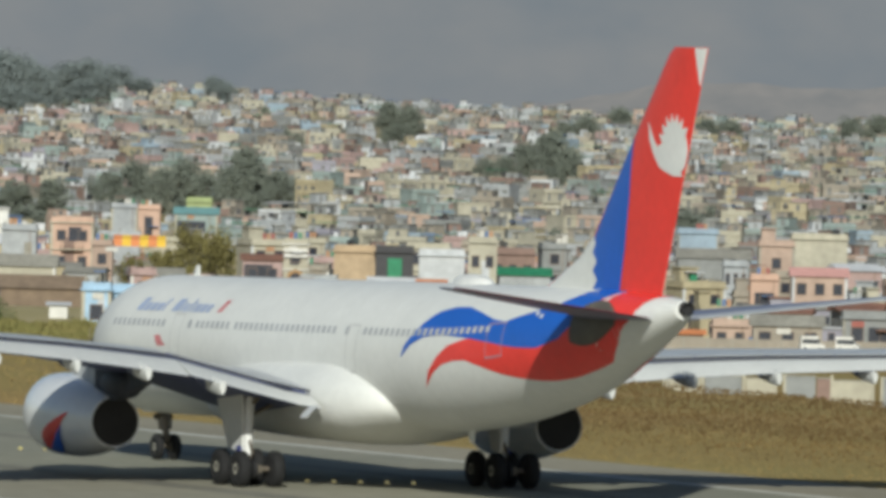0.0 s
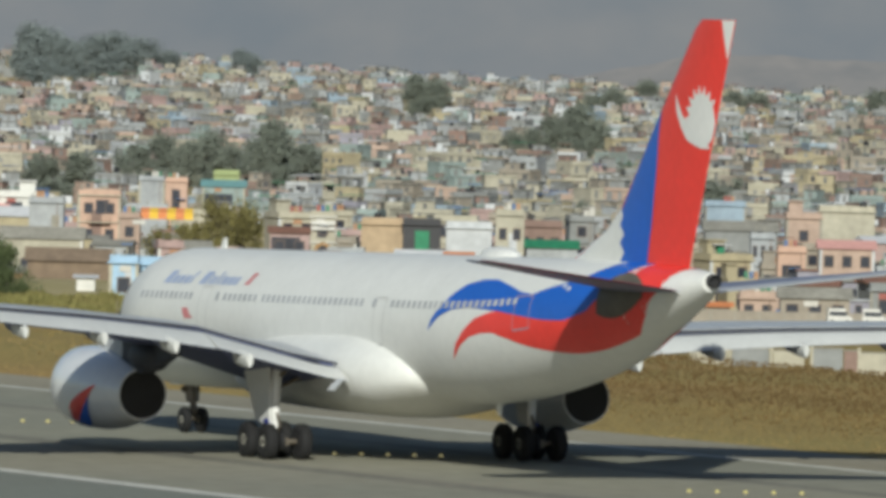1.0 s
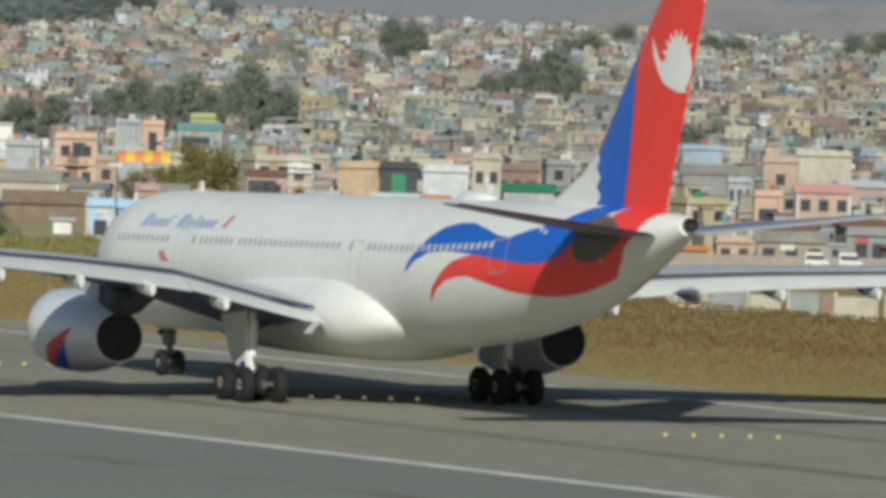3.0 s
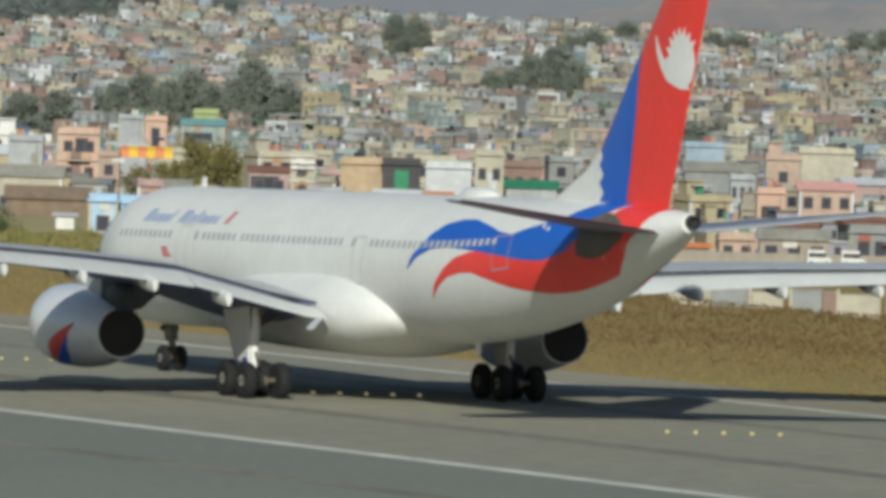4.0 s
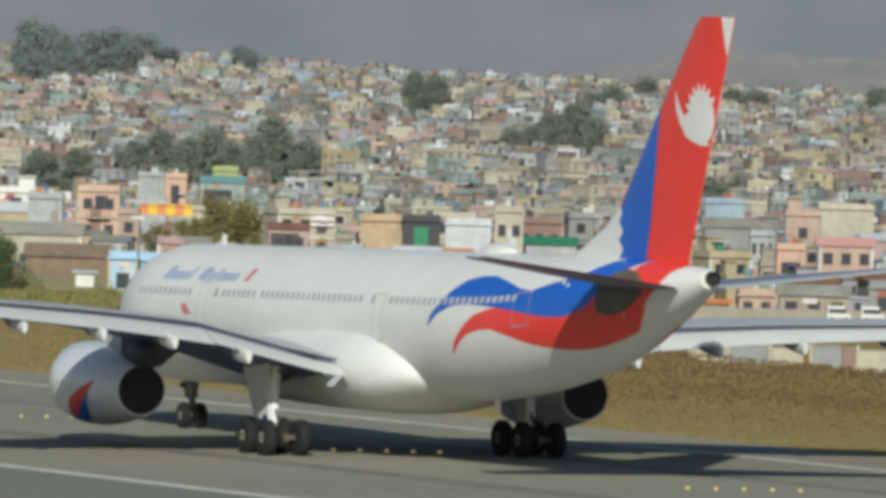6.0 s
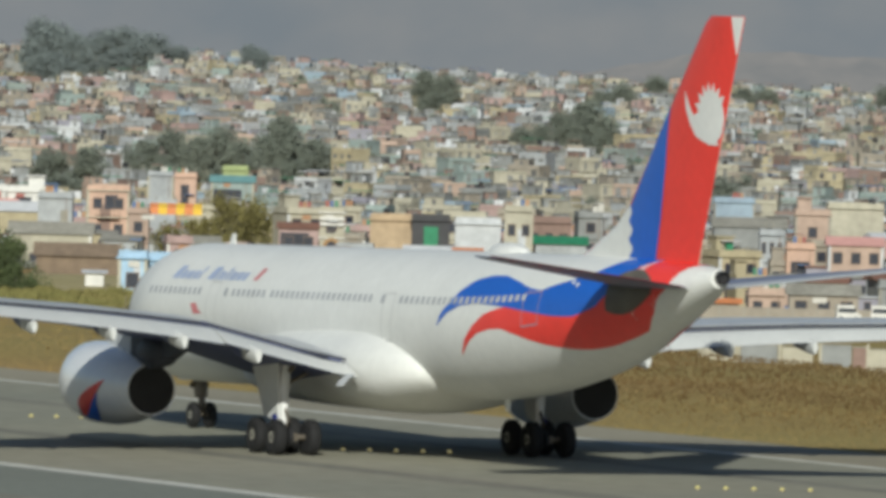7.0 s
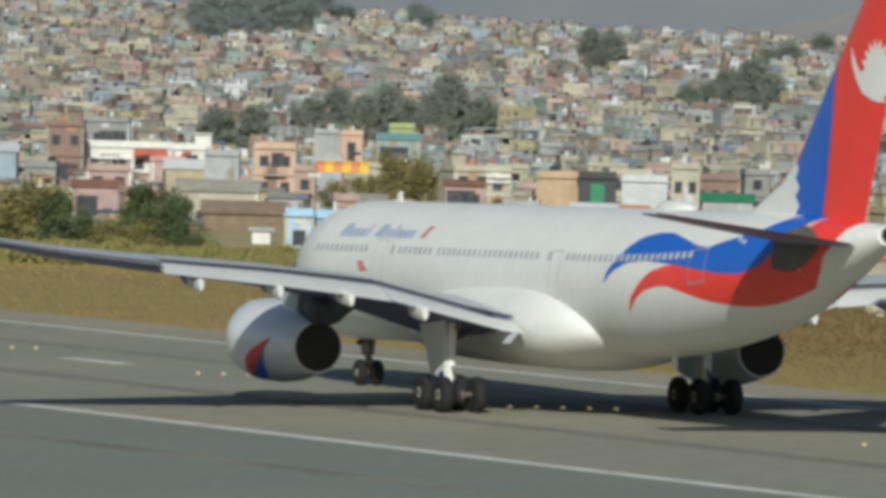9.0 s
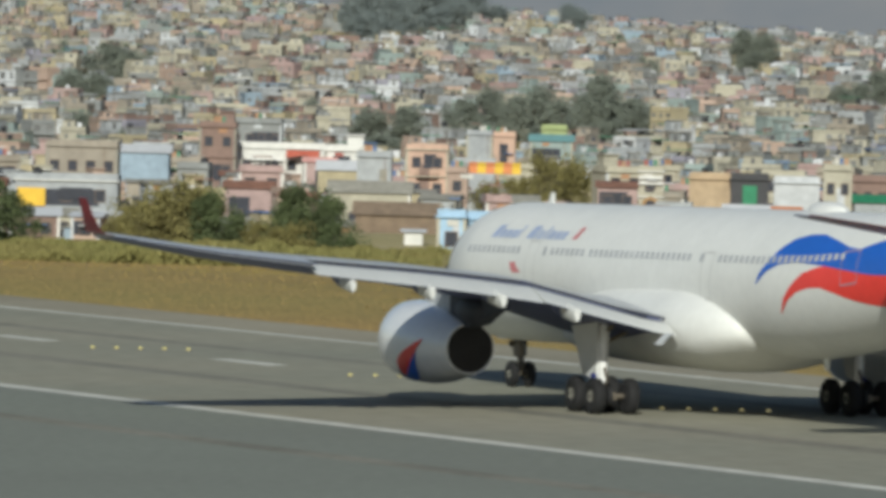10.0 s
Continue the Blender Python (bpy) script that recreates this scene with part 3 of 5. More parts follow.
def build_fin():
    m, rings = Mesh(), []
    for z in [8.0, 8.3, 8.8, 9.4, 9.8, 10.2, 11, 12, 13, 13.7, 14.5, 15.5, 16.5, 17.0, 17.3]:
        a, b = curve(FIN_LE, z), curve(FIN_TE, z)
        fr = [0, .01, .03, .08, .16, .28, .45, .65, .85, 1]
        rings.append([A(a + (b - a) * f, fin_half(a + (b - a) * f, z), z) for f in fr] + [A(a + (b - a) * f, -fin_half(a + (b - a) * f, z), z) for f in fr[::-1]])
    m.rings(rings)
    fin = part("tail_fin", m, RED, AIR, "red tail fin with a blue and white leading edge", smooth=True)
    border = [(8.3, 52.0), (8.7, 52.1), (9.8, 52.4), (11.8, 52.7), (13.6, 52.75), (14.2, 52.8)]
    fin_patch("blue_field", 8.3, 13.9, lambda z: curve(FIN_LE, z), lambda z: curve(border, z), BLUE, "royal blue field", fin, n=40)
    jag = lambda z: curve([(8.2, 49.7), (9.5, 49.55), (10.1, 49.3), (10.4, 49.35)], z) + 0.75 * abs(((z * 1.5) % 1) - .5)
    fin_patch("white_field", 8.25, 10.35, lambda z: curve(FIN_LE, z) - .01, jag, WHITE, "white fillet with a jagged edge", fin, off=.022, n=36)
    # white crescent with the rayed disc
    te = lambda z: curve(FIN_TE, z) - .006
    half = lambda z: math.sqrt(max(0.0, .96 - (z - 13.62) ** 2))
    fin_patch("white_disc", 12.65, 14.59, lambda z: min(56.35 - half(z), te(z) - .02), lambda z: min(te(z), 56.35 + half(z)), WHITE, "white rayed disc", fin, off=.02, n=36)
    rays = Mesh()
    for side in (1, -1):
        for k in range(9):
            a = radians(38 + 20 * k)
            tri = [(min(te(13.62 + r * math.sin(a + e)), 56.35 + r * math.cos(a + e)), 13.62 + r * math.sin(a + e)) for r, e in ((.92, -.19), (1.32, 0), (.92, .19))]
            i0 = len(rays.v)
            rays.v += [A(p, side * (fin_half(p, q) + .025), q) for p, q in tri]
            rays.f.append((i0, i0 + 1, i0 + 2))
            rays.m.append(0)
    part("disc_rays", rays, WHITE, fin, "white rays round the disc")
    cres_l = lambda z: curve([(12.62, 56.3), (12.69, 55.95), (12.91, 55.2), (13.38, 54.7), (13.89, 54.32), (14.54, 54.14)], z)
    cres_r = lambda z: curve([(12.62, 56.95), (13.2, 56.4), (13.45, 55.6), (13.6, 55.1), (13.89, 54.75), (14.54, 54.2)], z)
    fin_patch("white_crescent", 12.62, 14.54, cres_l, lambda z: min(cres_r(z), te(z)), WHITE, "white crescent", fin, off=.017, n=30)
    fin_patch("rudder_tip", 15.9, 17.28, lambda z: curve(FIN_TE, z) - .02 - .85 * (z - 15.9) / 1.4, lambda z: curve(FIN_TE, z) + .005, WHITE, "white rudder tip", fin)
    return fin


build_fin()


def build_tailplane(side):
    m, rings = Mesh(), []
    for l, a, b, z in ((.8, 50.1, 56.3, 7.40), (3, 51.85, 56.6, 7.66), (6, 54.05, 57.25, 8.03), (9.2, 56.4, 58.3, 8.44), (9.5, 56.9, 58.35, 8.48)):
        drop = (b - a) * math.tan(radians(0.5))
        rings.append(foil(a, b, l, z - drop * .7, z + drop * .3, .043))
    tp = part("tailplane", mirrored(m.rings(rings), side), TAIL_SHADE, AIR, "grey tailplane darkened for its shaded underside, trimmed nose-down", smooth=True)
    m = Mesh()
    rr = []
    for l, b, c, z in ((1.0, 56.35, 1.5, 7.42), (9.2, 58.3, .7, 8.43)):
        rr.append([A(b - c, l, z + .09), A(b + .1, l, z + .075), A(b + .1, l, z + .045), A(b - c, l, z + .02)])
    part("elevator", mirrored(m.rings(rr), side), mat("dark_red_elevator_paint", (0.16, 0.035, 0.06), .45, vary=.05) if side > 0 else GREY, tp)
    return tp


build_tailplane(1)
build_tailplane(-1)


# landing gear
def wheel_mesh(r, w):
    return Mesh().turned((0, -w / 2, 0), (0, 1, 0), [(0.03, r * .55), (0.0, r * .62), (0.02, r * .86), (0.09, r * .97), (w * .3, r), (w * .7, r), (w - .09, r * .97), (w - .02, r * .86), (w, r * .62), (w - .03, r * .55)], 26)


def hub_mesh(r, w):
    return Mesh().turned((0, -w / 2, 0), (0, 1, 0), [(.06, r * .15), (.02, r * .2), (.05, r * .48), (.035, r * .555), (w - .035, r * .555), (w - .05, r * .48), (w - .02, r * .2), (w - .06, r * .15)], 20)


def put_wheel(parent, tyre, hub, s, l, z):
    w = part("wheel", tyre, RUBBER, parent)
    w.location = A(s, l, z)
    part("rim", hub, HUB, w, "cream wheel hub")


def build_main_gear(side):
    l = 5.34 * side
    g = part("main_landing_gear", Mesh().tube(A(28.6, l * .98, 4.2), A(28.8, l, 2.3), .21, .20, 16).tube(A(28.8, l, 2.4), A(28.85, l, 1.15), .175, .175, 16), STRUTM, AIR, smooth=True)
    part("piston", Mesh().tube(A(28.84, l, 1.2), A(28.85, l, .66), .14, .14, 14), METAL, g, smooth=True)
    # Dark beam and added brake packs fill in the shade between the wheels.
    part("bogie_beam", Mesh().tube(A(27.75, l, .70), A(29.95, l, .70), .17, .17, 12), METAL, g, "dark metal bogie beam", smooth=True)
    for s in (27.86, 29.84):
        part("axle", Mesh().tube(A(s, l - .78, .70), A(s, l + .78, .70), .11), METAL, g, smooth=True)
        for dl in (-.38, .38):
            part("brake_pack", Mesh().turned(A(s, l + dl - .09, .70), (0, -1, 0), [(-.18, .2), (-.18, .36), (0, .38), (.02, .2)], 16), SOOT, g, "dark brake pack", smooth=True)
    # Stay darkened in colour for the shadow it stands in.
    part("side_stay", Mesh().tube(A(28.5, l, 2.6), A(28.2, l - 2.2 * side, 3.6), .08, .10), METAL, g, smooth=True)
    part("torque_link", Mesh().tube(A(28.95, l, 1.75), A(29.3, l, 1.3), .06).tube(A(29.3, l, 1.3), A(28.95, l, .9), .06), METAL, g)
    part("hydraulic_hose", Mesh().tube(A(28.62, l + .2 * side, 2.6), A(28.6, l + .22 * side, 1.3), .03, .03, 6).tube(A(28.6, l + .22 * side, 1.3), A(28.3, l + .2 * side, .85), .03, .03, 6), RUBBER, g)
    part("retraction_ram", Mesh().tube(A(28.9, l - .15 * side, 3.2), A(29.6, l - .5 * side, 3.9), .09, .09, 10), METAL, g, smooth=True)
    part("lamp_box", Mesh().tube(A(28.55, l + .28 * side, 1.42), A(28.75, l + .28 * side, 1.38), .13, .11, 10), NAVY, g, "dark blue box on the leg door")
    m = Mesh()
    lo = l + .16 * side
    m.rings([[A(27.3, lo, 1.42), A(28.75, lo, 1.25), A(28.75, lo + .06 * side, 1.25), A(27.3, lo + .06 * side, 1.42)], [A(26.6, lo + .05 * side, 2.6), A(28.85, lo + .05 * side, 2.6), A(28.85, lo + .11 * side, 2.6), A(26.6, lo + .11 * side, 2.6)], [A(26.0, lo + .18 * side, 3.9), A(28.9, lo + .15 * side, 3.9), A(28.9, lo + .21 * side, 3.9), A(26.0, lo + .24 * side, 3.9)]])
    part("gear_door", m, WHITE, g, "white leg door")
    for s in (27.86, 29.84):
        for dl in (-.70, .70):
            put_wheel(g, MAIN_TYRE, MAIN_HUB, s, l + dl, .70)
    return g


MAIN_TYRE, MAIN_HUB = wheel_mesh(.70, .50).data("tyre", RUBBER, True), hub_mesh(.70, .50).data("hub", HUB, True)
NOSE_TYRE, NOSE_HUB = wheel_mesh(.53, .36).data("tyre", RUBBER, True), hub_mesh(.53, .36).data("hub", HUB, True)
build_main_gear(1)
build_main_gear(-1)


def build_nose_gear():
    # Strut in dark metal so its colour carries the shade under the fuselage.
    g = part("nose_landing_gear", Mesh().tube(A(6.3, 0, 2.6), A(6.6, 0, 1.25), .20, .19, 14).tube(A(6.6, 0, 1.3), A(6.67, 0, .53), .13, .13, 14), METAL, AIR, smooth=True)
    part("steering_collar", Mesh().tube(A(6.52, 0, 1.62), A(6.6, 0, 1.28), .30, .27, 14), METAL, g, smooth=True)
    for side in (1, -1):
        part("taxi_lamp", Mesh().tube(A(6.2, .28 * side, 1.75), A(6.36, .28 * side, 1.74), .12, .14, 10), METAL, g)
    part("axle", Mesh().tube(A(6.67, -.45, .53), A(6.67, .45, .53), .07), METAL, g, smooth=True)
    part("drag_stay", Mesh().tube(A(6.5, 0, 1.6), A(4.9, 0, 2.5), .10), METAL, g, smooth=True)
    part("torque_link", Mesh().tube(A(6.8, 0, 1.3), A(7.1, 0, .95), .05).tube(A(7.1, 0, .95), A(6.8, 0, .65), .05), METAL, g)
    for side in (1, -1):
        m = Mesh()
        m.rings([[A(5.8, .55 * side, 2.5), A(7.3, .55 * side, 2.5), A(7.3, .60 * side, 2.5), A(5.8, .60 * side, 2.5)], [A(6.0, .75 * side, 1.95), A(7.0, .75 * side, 1.95), A(7.0, .80 * side, 1.95), A(6.0, .80 * side, 1.95)]])
        part("gear_door", m, WHITE, g, "white nose gear door")
        put_wheel(g, NOSE_TYRE, NOSE_HUB, 6.67, .36 * side, .53)


build_nose_gear()

# ---------------------------------------------------------------- the far hills
def build_hills():
    m = bpy.data.materials.new("hazy_hillside")
    m.use_nodes = True
    n, k = m.node_tree.nodes, m.node_tree.links
    b = n["Principled BSDF"]
    geo = n.new("ShaderNodeNewGeometry")
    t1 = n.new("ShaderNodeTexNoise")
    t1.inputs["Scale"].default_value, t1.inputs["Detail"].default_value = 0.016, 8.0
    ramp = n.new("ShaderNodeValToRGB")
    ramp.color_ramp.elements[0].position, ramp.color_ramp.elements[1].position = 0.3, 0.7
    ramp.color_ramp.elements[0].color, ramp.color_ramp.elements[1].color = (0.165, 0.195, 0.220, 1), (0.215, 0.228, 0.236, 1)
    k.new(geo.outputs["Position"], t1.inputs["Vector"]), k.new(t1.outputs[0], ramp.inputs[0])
    # The haze is put in as emission over a near-black base.
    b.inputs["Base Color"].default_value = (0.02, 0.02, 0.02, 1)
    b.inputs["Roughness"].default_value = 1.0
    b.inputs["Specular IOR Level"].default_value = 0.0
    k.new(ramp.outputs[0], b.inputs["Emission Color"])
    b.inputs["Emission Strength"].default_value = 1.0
    g = Mesh()
    rows = []
    for j, (y, z) in enumerate(((4560, -60), (4640, -8), (4700, 40), (4780, 130), (4860, 260), (4930, 380))):
        rows.append([(x, y + 30 * noise.noise((x / 200, j, 1)), z + (z + 60) * .35 * noise.noise((x / 420, j * .4, 5))) for x in np.arange(-2800, 2801, 40.0)])
    g.rings(rows, 0, closed=False)
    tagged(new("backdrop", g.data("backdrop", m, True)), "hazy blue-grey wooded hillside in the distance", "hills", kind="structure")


build_hills()


def build_ridge():
    """A nearer spur of the hills, a little paler."""
    m = bpy.data.materials.new("hazy_spur")
    m.use_nodes = True
    n, k = m.node_tree.nodes, m.node_tree.links
    b = n["Principled BSDF"]
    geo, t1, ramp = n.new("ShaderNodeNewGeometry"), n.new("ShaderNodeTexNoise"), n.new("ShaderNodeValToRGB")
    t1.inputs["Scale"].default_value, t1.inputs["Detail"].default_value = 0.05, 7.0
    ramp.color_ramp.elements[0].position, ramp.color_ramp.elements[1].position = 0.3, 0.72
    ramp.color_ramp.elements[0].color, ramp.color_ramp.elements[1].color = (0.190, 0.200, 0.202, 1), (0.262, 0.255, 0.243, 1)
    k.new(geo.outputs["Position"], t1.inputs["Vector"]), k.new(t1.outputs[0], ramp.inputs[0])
    # Spur haze also glows from the emission colour, slightly warmer.
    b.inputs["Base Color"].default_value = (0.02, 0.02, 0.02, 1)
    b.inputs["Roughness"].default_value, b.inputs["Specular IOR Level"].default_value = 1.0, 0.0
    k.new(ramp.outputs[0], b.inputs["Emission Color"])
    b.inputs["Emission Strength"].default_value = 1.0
    crest = [(-700, -30), (-60, -30), (40, -16), (90, -5), (140, 3), (185, 1), (240, 3), (330, 9), (700, 20)]
    rows = []
    for f, y in ((0, 4530), (.5, 4550), (.8, 4575), (1, 4600)):
        rows.append([(x, y, -45 + f * (curve(crest, x) + 45 + 2.2 * noise.noise((x / 22, 3, 7)))) for x in np.arange(-700, 701, 8.0)])
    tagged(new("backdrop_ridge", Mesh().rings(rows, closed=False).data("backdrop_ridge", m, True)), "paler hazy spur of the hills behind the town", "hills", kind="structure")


build_ridge()

# ---------------------------------------------------------------- the town
# Wall colours muted, yellow and mint most, to carry the town's haze.
PALETTE = [("cream", (0.46, 0.415, 0.29)), ("peach", (0.46, 0.33, 0.235)), ("salmon", (0.41, 0.285, 0.235)), ("white", (0.55, 0.55, 0.50)), ("concrete", (0.27, 0.27, 0.235)),
           ("yellow", (0.43, 0.36, 0.21)), ("mint", (0.29, 0.34, 0.285)), ("skyblue", (0.30, 0.37, 0.39)), ("brick", (0.26, 0.17, 0.125)), ("tan", (0.34, 0.29, 0.21)), ("greywhite", (0.38, 0.385, 0.35)), ("lilac", (0.31, 0.29, 0.30))]
WALLS = [mat("plaster_" + n, (c[0] * .965, c[1], c[2] * 1.13), 0.9, vary=0.10, scale=0.25, fine=1.2, hue=0.10) for n, c in PALETTE]
SLAB = mat("roof_concrete", (0.315, 0.300, 0.255), 0.9, vary=0.15, scale=0.3, fine=1.5, hue=0.15)
# Far panes lightened: the haze before them is in their colour.
PANE = mat("hazed_window", (0.21, 0.21, 0.205), 0.3, vary=0.2, hue=0.4)
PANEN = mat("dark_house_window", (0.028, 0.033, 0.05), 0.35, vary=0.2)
FRAMEM = mat("window_frame_wood", (0.24, 0.17, 0.12), 0.7, vary=0.15)
TANKB = mat("black_water_tank", (0.04, 0.04, 0.045), 0.5, vary=0.1)
TINR = mat("rusty_tin", (0.30, 0.15, 0.10), 0.7, vary=0.2, scale=0.5, fine=3.0, hue=0.2)
TINB = mat("blue_tin", (0.10, 0.20, 0.42), 0.6, vary=0.15)
TARPG = mat("green_netting", (0.03, 0.24, 0.12), 0.7, vary=0.15)
TINW = mat("pale_tin", (0.62, 0.63, 0.64), 0.5, vary=0.08)


class Frame:
    """Adds boxes turned and moved into a shared mesh."""

    def __init__(self, mesh, x, y, z, turn):
        self.m, self.o, self.c, self.s = mesh, (x, y, z), math.cos(turn), math.sin(turn)

    def box(self, x0, y0, z0, x1, y1, z1, mi, skip=()):
        i = len(self.m.v)
        self.m.box(x0, y0, z0, x1, y1, z1, mi, skip)
        ox, oy, oz = self.o
        for j in range(i, len(self.m.v)):
            a, b, c = self.m.v[j]
            self.m.v[j] = (ox + a * self.c - b * self.s, oy + a * self.s + b * self.c, oz + c)


FAR_MATS = WALLS + [SLAB, PANE, TANKB, TINR, TINB, TARPG, TINW]
I_SLAB, I_PANE, I_TANK, I_TINR, I_TINB, I_TARP, I_TINW = range(len(WALLS), len(WALLS) + 7)
WEIGHTS = (17, 11, 6, 7, 11, 9, 7, 4, 4, 12, 12, 2)


def far_house(mesh, rnd, x, y, z, turn):
    """A small concrete house with slab edges, windows, parapet and stair head."""
    f = Frame(mesh, x, y, z, turn)
    w, d, n = rnd.uniform(4.2, 8.5), rnd.uniform(5, 8), rnd.choice((1, 1, 2, 2, 2, 2, 3, 3))
    fl = 2.6
    wall = rnd.choices(range(len(WALLS)), WEIGHTS)[0]
    other = wall if rnd.random() < .4 else rnd.choice((4, 4, 9, 10, 8))
    h = n * fl
    split = rnd.random() < .4 and n > 1
    f.box(-w / 2, -d / 2, -6, w / 2, d / 2, h, wall, (0,))
    if split:
        e = rnd.choice((-1, 1))
        a, b = sorted((e * w / 2, e * (w / 2 + rnd.uniform(1.5, 3.5))))
        f.box(a, -d / 2 + 1, -6, b, d / 2, h - fl * rnd.choice((1, 1, .4)), other, (0,))
    for k in range(1, n + 1):
        o = rnd.choice((.15, .3, .9)) if k < n else .25
        f.box(-w / 2 - .1, -d / 2 - o, k * fl - .14, w / 2 + .1, d / 2 + .1, k * fl, I_SLAB if rnd.random() < .4 else wall)
    for k in range(n):
        bays = max(2, int(w / 2.3))
        for b in range(bays):
            if rnd.random() < .25:
                continue
            cx = -w / 2 + w * (b + .5) / bays
            ww, wh = rnd.choice((.35, .45, .7)), rnd.choice((.45, .6, .95))
            f.box(cx - ww, -d / 2 - .03, k * fl + 1.4 - wh, cx + ww, -d / 2 + .1, k * fl + 1.4 + wh, I_PANE, (0, 1, 4))
        for sx in (-1, 1):
            if rnd.random() < .5:
                cy = rnd.uniform(-d * .3, d * .2)
                a, c = sorted((sx * (w / 2 - .1), sx * (w / 2 + .03)))
                f.box(a, cy - .45, k * fl + .9, c, cy + .45, k * fl + 2.0, I_PANE, (0, 1))
    p = rnd.choice((.3, .7, .9))
    f.box(-w / 2, -d / 2, h, w / 2, -d / 2 + .15, h + p, wall)
    f.box(-w / 2, -d / 2, h, -w / 2 + .15, d / 2, h + p, wall)
    f.box(w / 2 - .15, -d / 2, h, w / 2, d / 2, h + p, wall)
    r = rnd.random()
    if r < .5:
        sx = rnd.choice((-1, 1)) * w * .22
        f.box(sx - w * .24, -d * .1, h, sx + w * .24, d * .45, h + 2.2, other)
        f.box(sx - w * .27, -d * .16, h + 2.2, sx + w * .27, d * .48, h + 2.35, I_SLAB)
        f.box(sx - .4, -d * .1 - .04, h + .1, sx + .4, -d * .1, h + 1.8, I_PANE)
    elif r < .72:
        c = rnd.choice((I_TINR, I_TINB, I_TINW, I_TINR, I_TARP, I_TARP))
        f.box(-w * .42, -d * .4, h + 2.0, w * .3, d * .4, h + 2.1, c)
        for px in (-w * .4, w * .28):
            f.box(px - .05, -d * .38, h, px + .05, -d * .36, h + 2.0, I_SLAB)
    if rnd.random() < .45:
        tx = rnd.uniform(-w * .35, w * .35)
        f.box(tx - .45, -.5, h + .6, tx + .45, .5, h + 1.7, I_TANK if rnd.random() < .6 else I_TINW)
    if rnd.random() < .5:
        for q in range(3):
            px = -w / 2 + .2 + q * (w - .4) / 2
            f.box(px - .1, d * .3, h, px + .1, d * .3 + .2, h + rnd.uniform(.7, 1.4), I_SLAB)


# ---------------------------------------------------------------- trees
# Leaf green lightened and greyed so the colour itself carries the haze.
LEAF = mat("hazed_foliage", (0.190, 0.215, 0.175), 0.8, vary=0.12, scale=0.4, fine=1.5, hue=0.12)
LEAFY = mat("yellowing_foliage", (0.215, 0.190, 0.065), 0.8, vary=0.15, scale=0.4, fine=1.5, hue=0.15)
LEAFB = mat("green_foliage", (0.090, 0.118, 0.045), 0.8, vary=0.2, scale=0.4, fine=1.5, hue=0.2)
# Crest leaves paler and bluer still, for the thicker haze.
LEAFD = mat("bluish_hazed_foliage", (0.195, 0.230, 0.225), 0.85, vary=0.10, scale=0.4, fine=1.5, hue=0.10)
BARK = mat("grey_bark", (0.12, 0.10, 0.08), 0.9, vary=0.2, bump=0.3)


def crown_mesh(seed, mat_, wide=0.5, leaf=0.26, lobes=34, per=230, low=0.14):
    """Leaves scattered through a cluster of loose lobes, for a tree one unit tall (scaled by ten)."""
    r = random.Random(seed)
    m = Mesh()
    cs = []
    for k in range(lobes):
        a, h = r.uniform(0, 2 * math.pi), low + (0.9 - low) * ((k + .5) / lobes)
        reach = wide * math.sin(math.pi * min(1, max(.08, (h - low + .12) / (1.08 - low)))) ** .7
        q = reach * r.uniform(.2, .85)
        cs.append((10 * q * math.cos(a), 10 * q * math.sin(a), 10 * h, 10 * r.choice((.06, .09, .12, .16, .2))))
    for cx, cy, cz, rad in cs:
        for _ in range(per):
            d = Vector((r.gauss(0, 1), r.gauss(0, 1), r.gauss(0, .75))).normalized() * rad * 1.25 * r.random() ** .45
            c = Vector((cx, cy, cz)) + d
            face = Vector((r.gauss(0, 1), r.gauss(0, 1), r.gauss(.35, 1))).normalized()
            q = face.to_track_quat("Z", "Y").to_matrix() @ Euler((0, 0, r.uniform(0, 6.3))).to_matrix()
            u, v = q @ Vector((leaf * r.uniform(.6, 1.3), 0, 0)), q @ Vector((0, leaf * r.uniform(.4, .9), 0))
            i = len(m.v)
            m.v += [tuple(c - u), tuple(c - v * .7), tuple(c + u), tuple(c + v)]
            m.f.append((i, i + 1, i + 2, i + 3))
            m.m.append(0)
    me = bpy.data.meshes.new("crown")
    me.from_pydata(m.v, [], m.f)
    me.materials.append(mat_)
    return me


def trunk_mesh(seed):
    r = random.Random(seed)
    m = Mesh().tube((0, 0, -1), (.1, 0, 4), .32, .2, 8).tube((.1, 0, 4), (.0, .1, 7.5), .2, .07, 8)
    for k in range(6):
        a, h = r.uniform(0, 6.3), 2.4 + .7 * k
        m.tube((.1, 0, h), (2.2 * math.cos(a), 2.2 * math.sin(a), h + 1.7), .1, .03, 6)
    return m.data("trunk", BARK)


# Crowns far off take the hazed leaf colours; yellow and bush do not.
CROWNS = {"paled": [crown_mesh(k, LEAF, .36 + .05 * (k % 3)) for k in range(3)],
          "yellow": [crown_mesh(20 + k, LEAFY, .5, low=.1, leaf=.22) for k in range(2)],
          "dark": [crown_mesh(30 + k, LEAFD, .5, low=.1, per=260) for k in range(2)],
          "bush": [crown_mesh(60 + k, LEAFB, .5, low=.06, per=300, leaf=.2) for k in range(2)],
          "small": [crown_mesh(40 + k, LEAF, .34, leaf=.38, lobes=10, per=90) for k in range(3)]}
TRUNKS = [trunk_mesh(k) for k in range(2)]


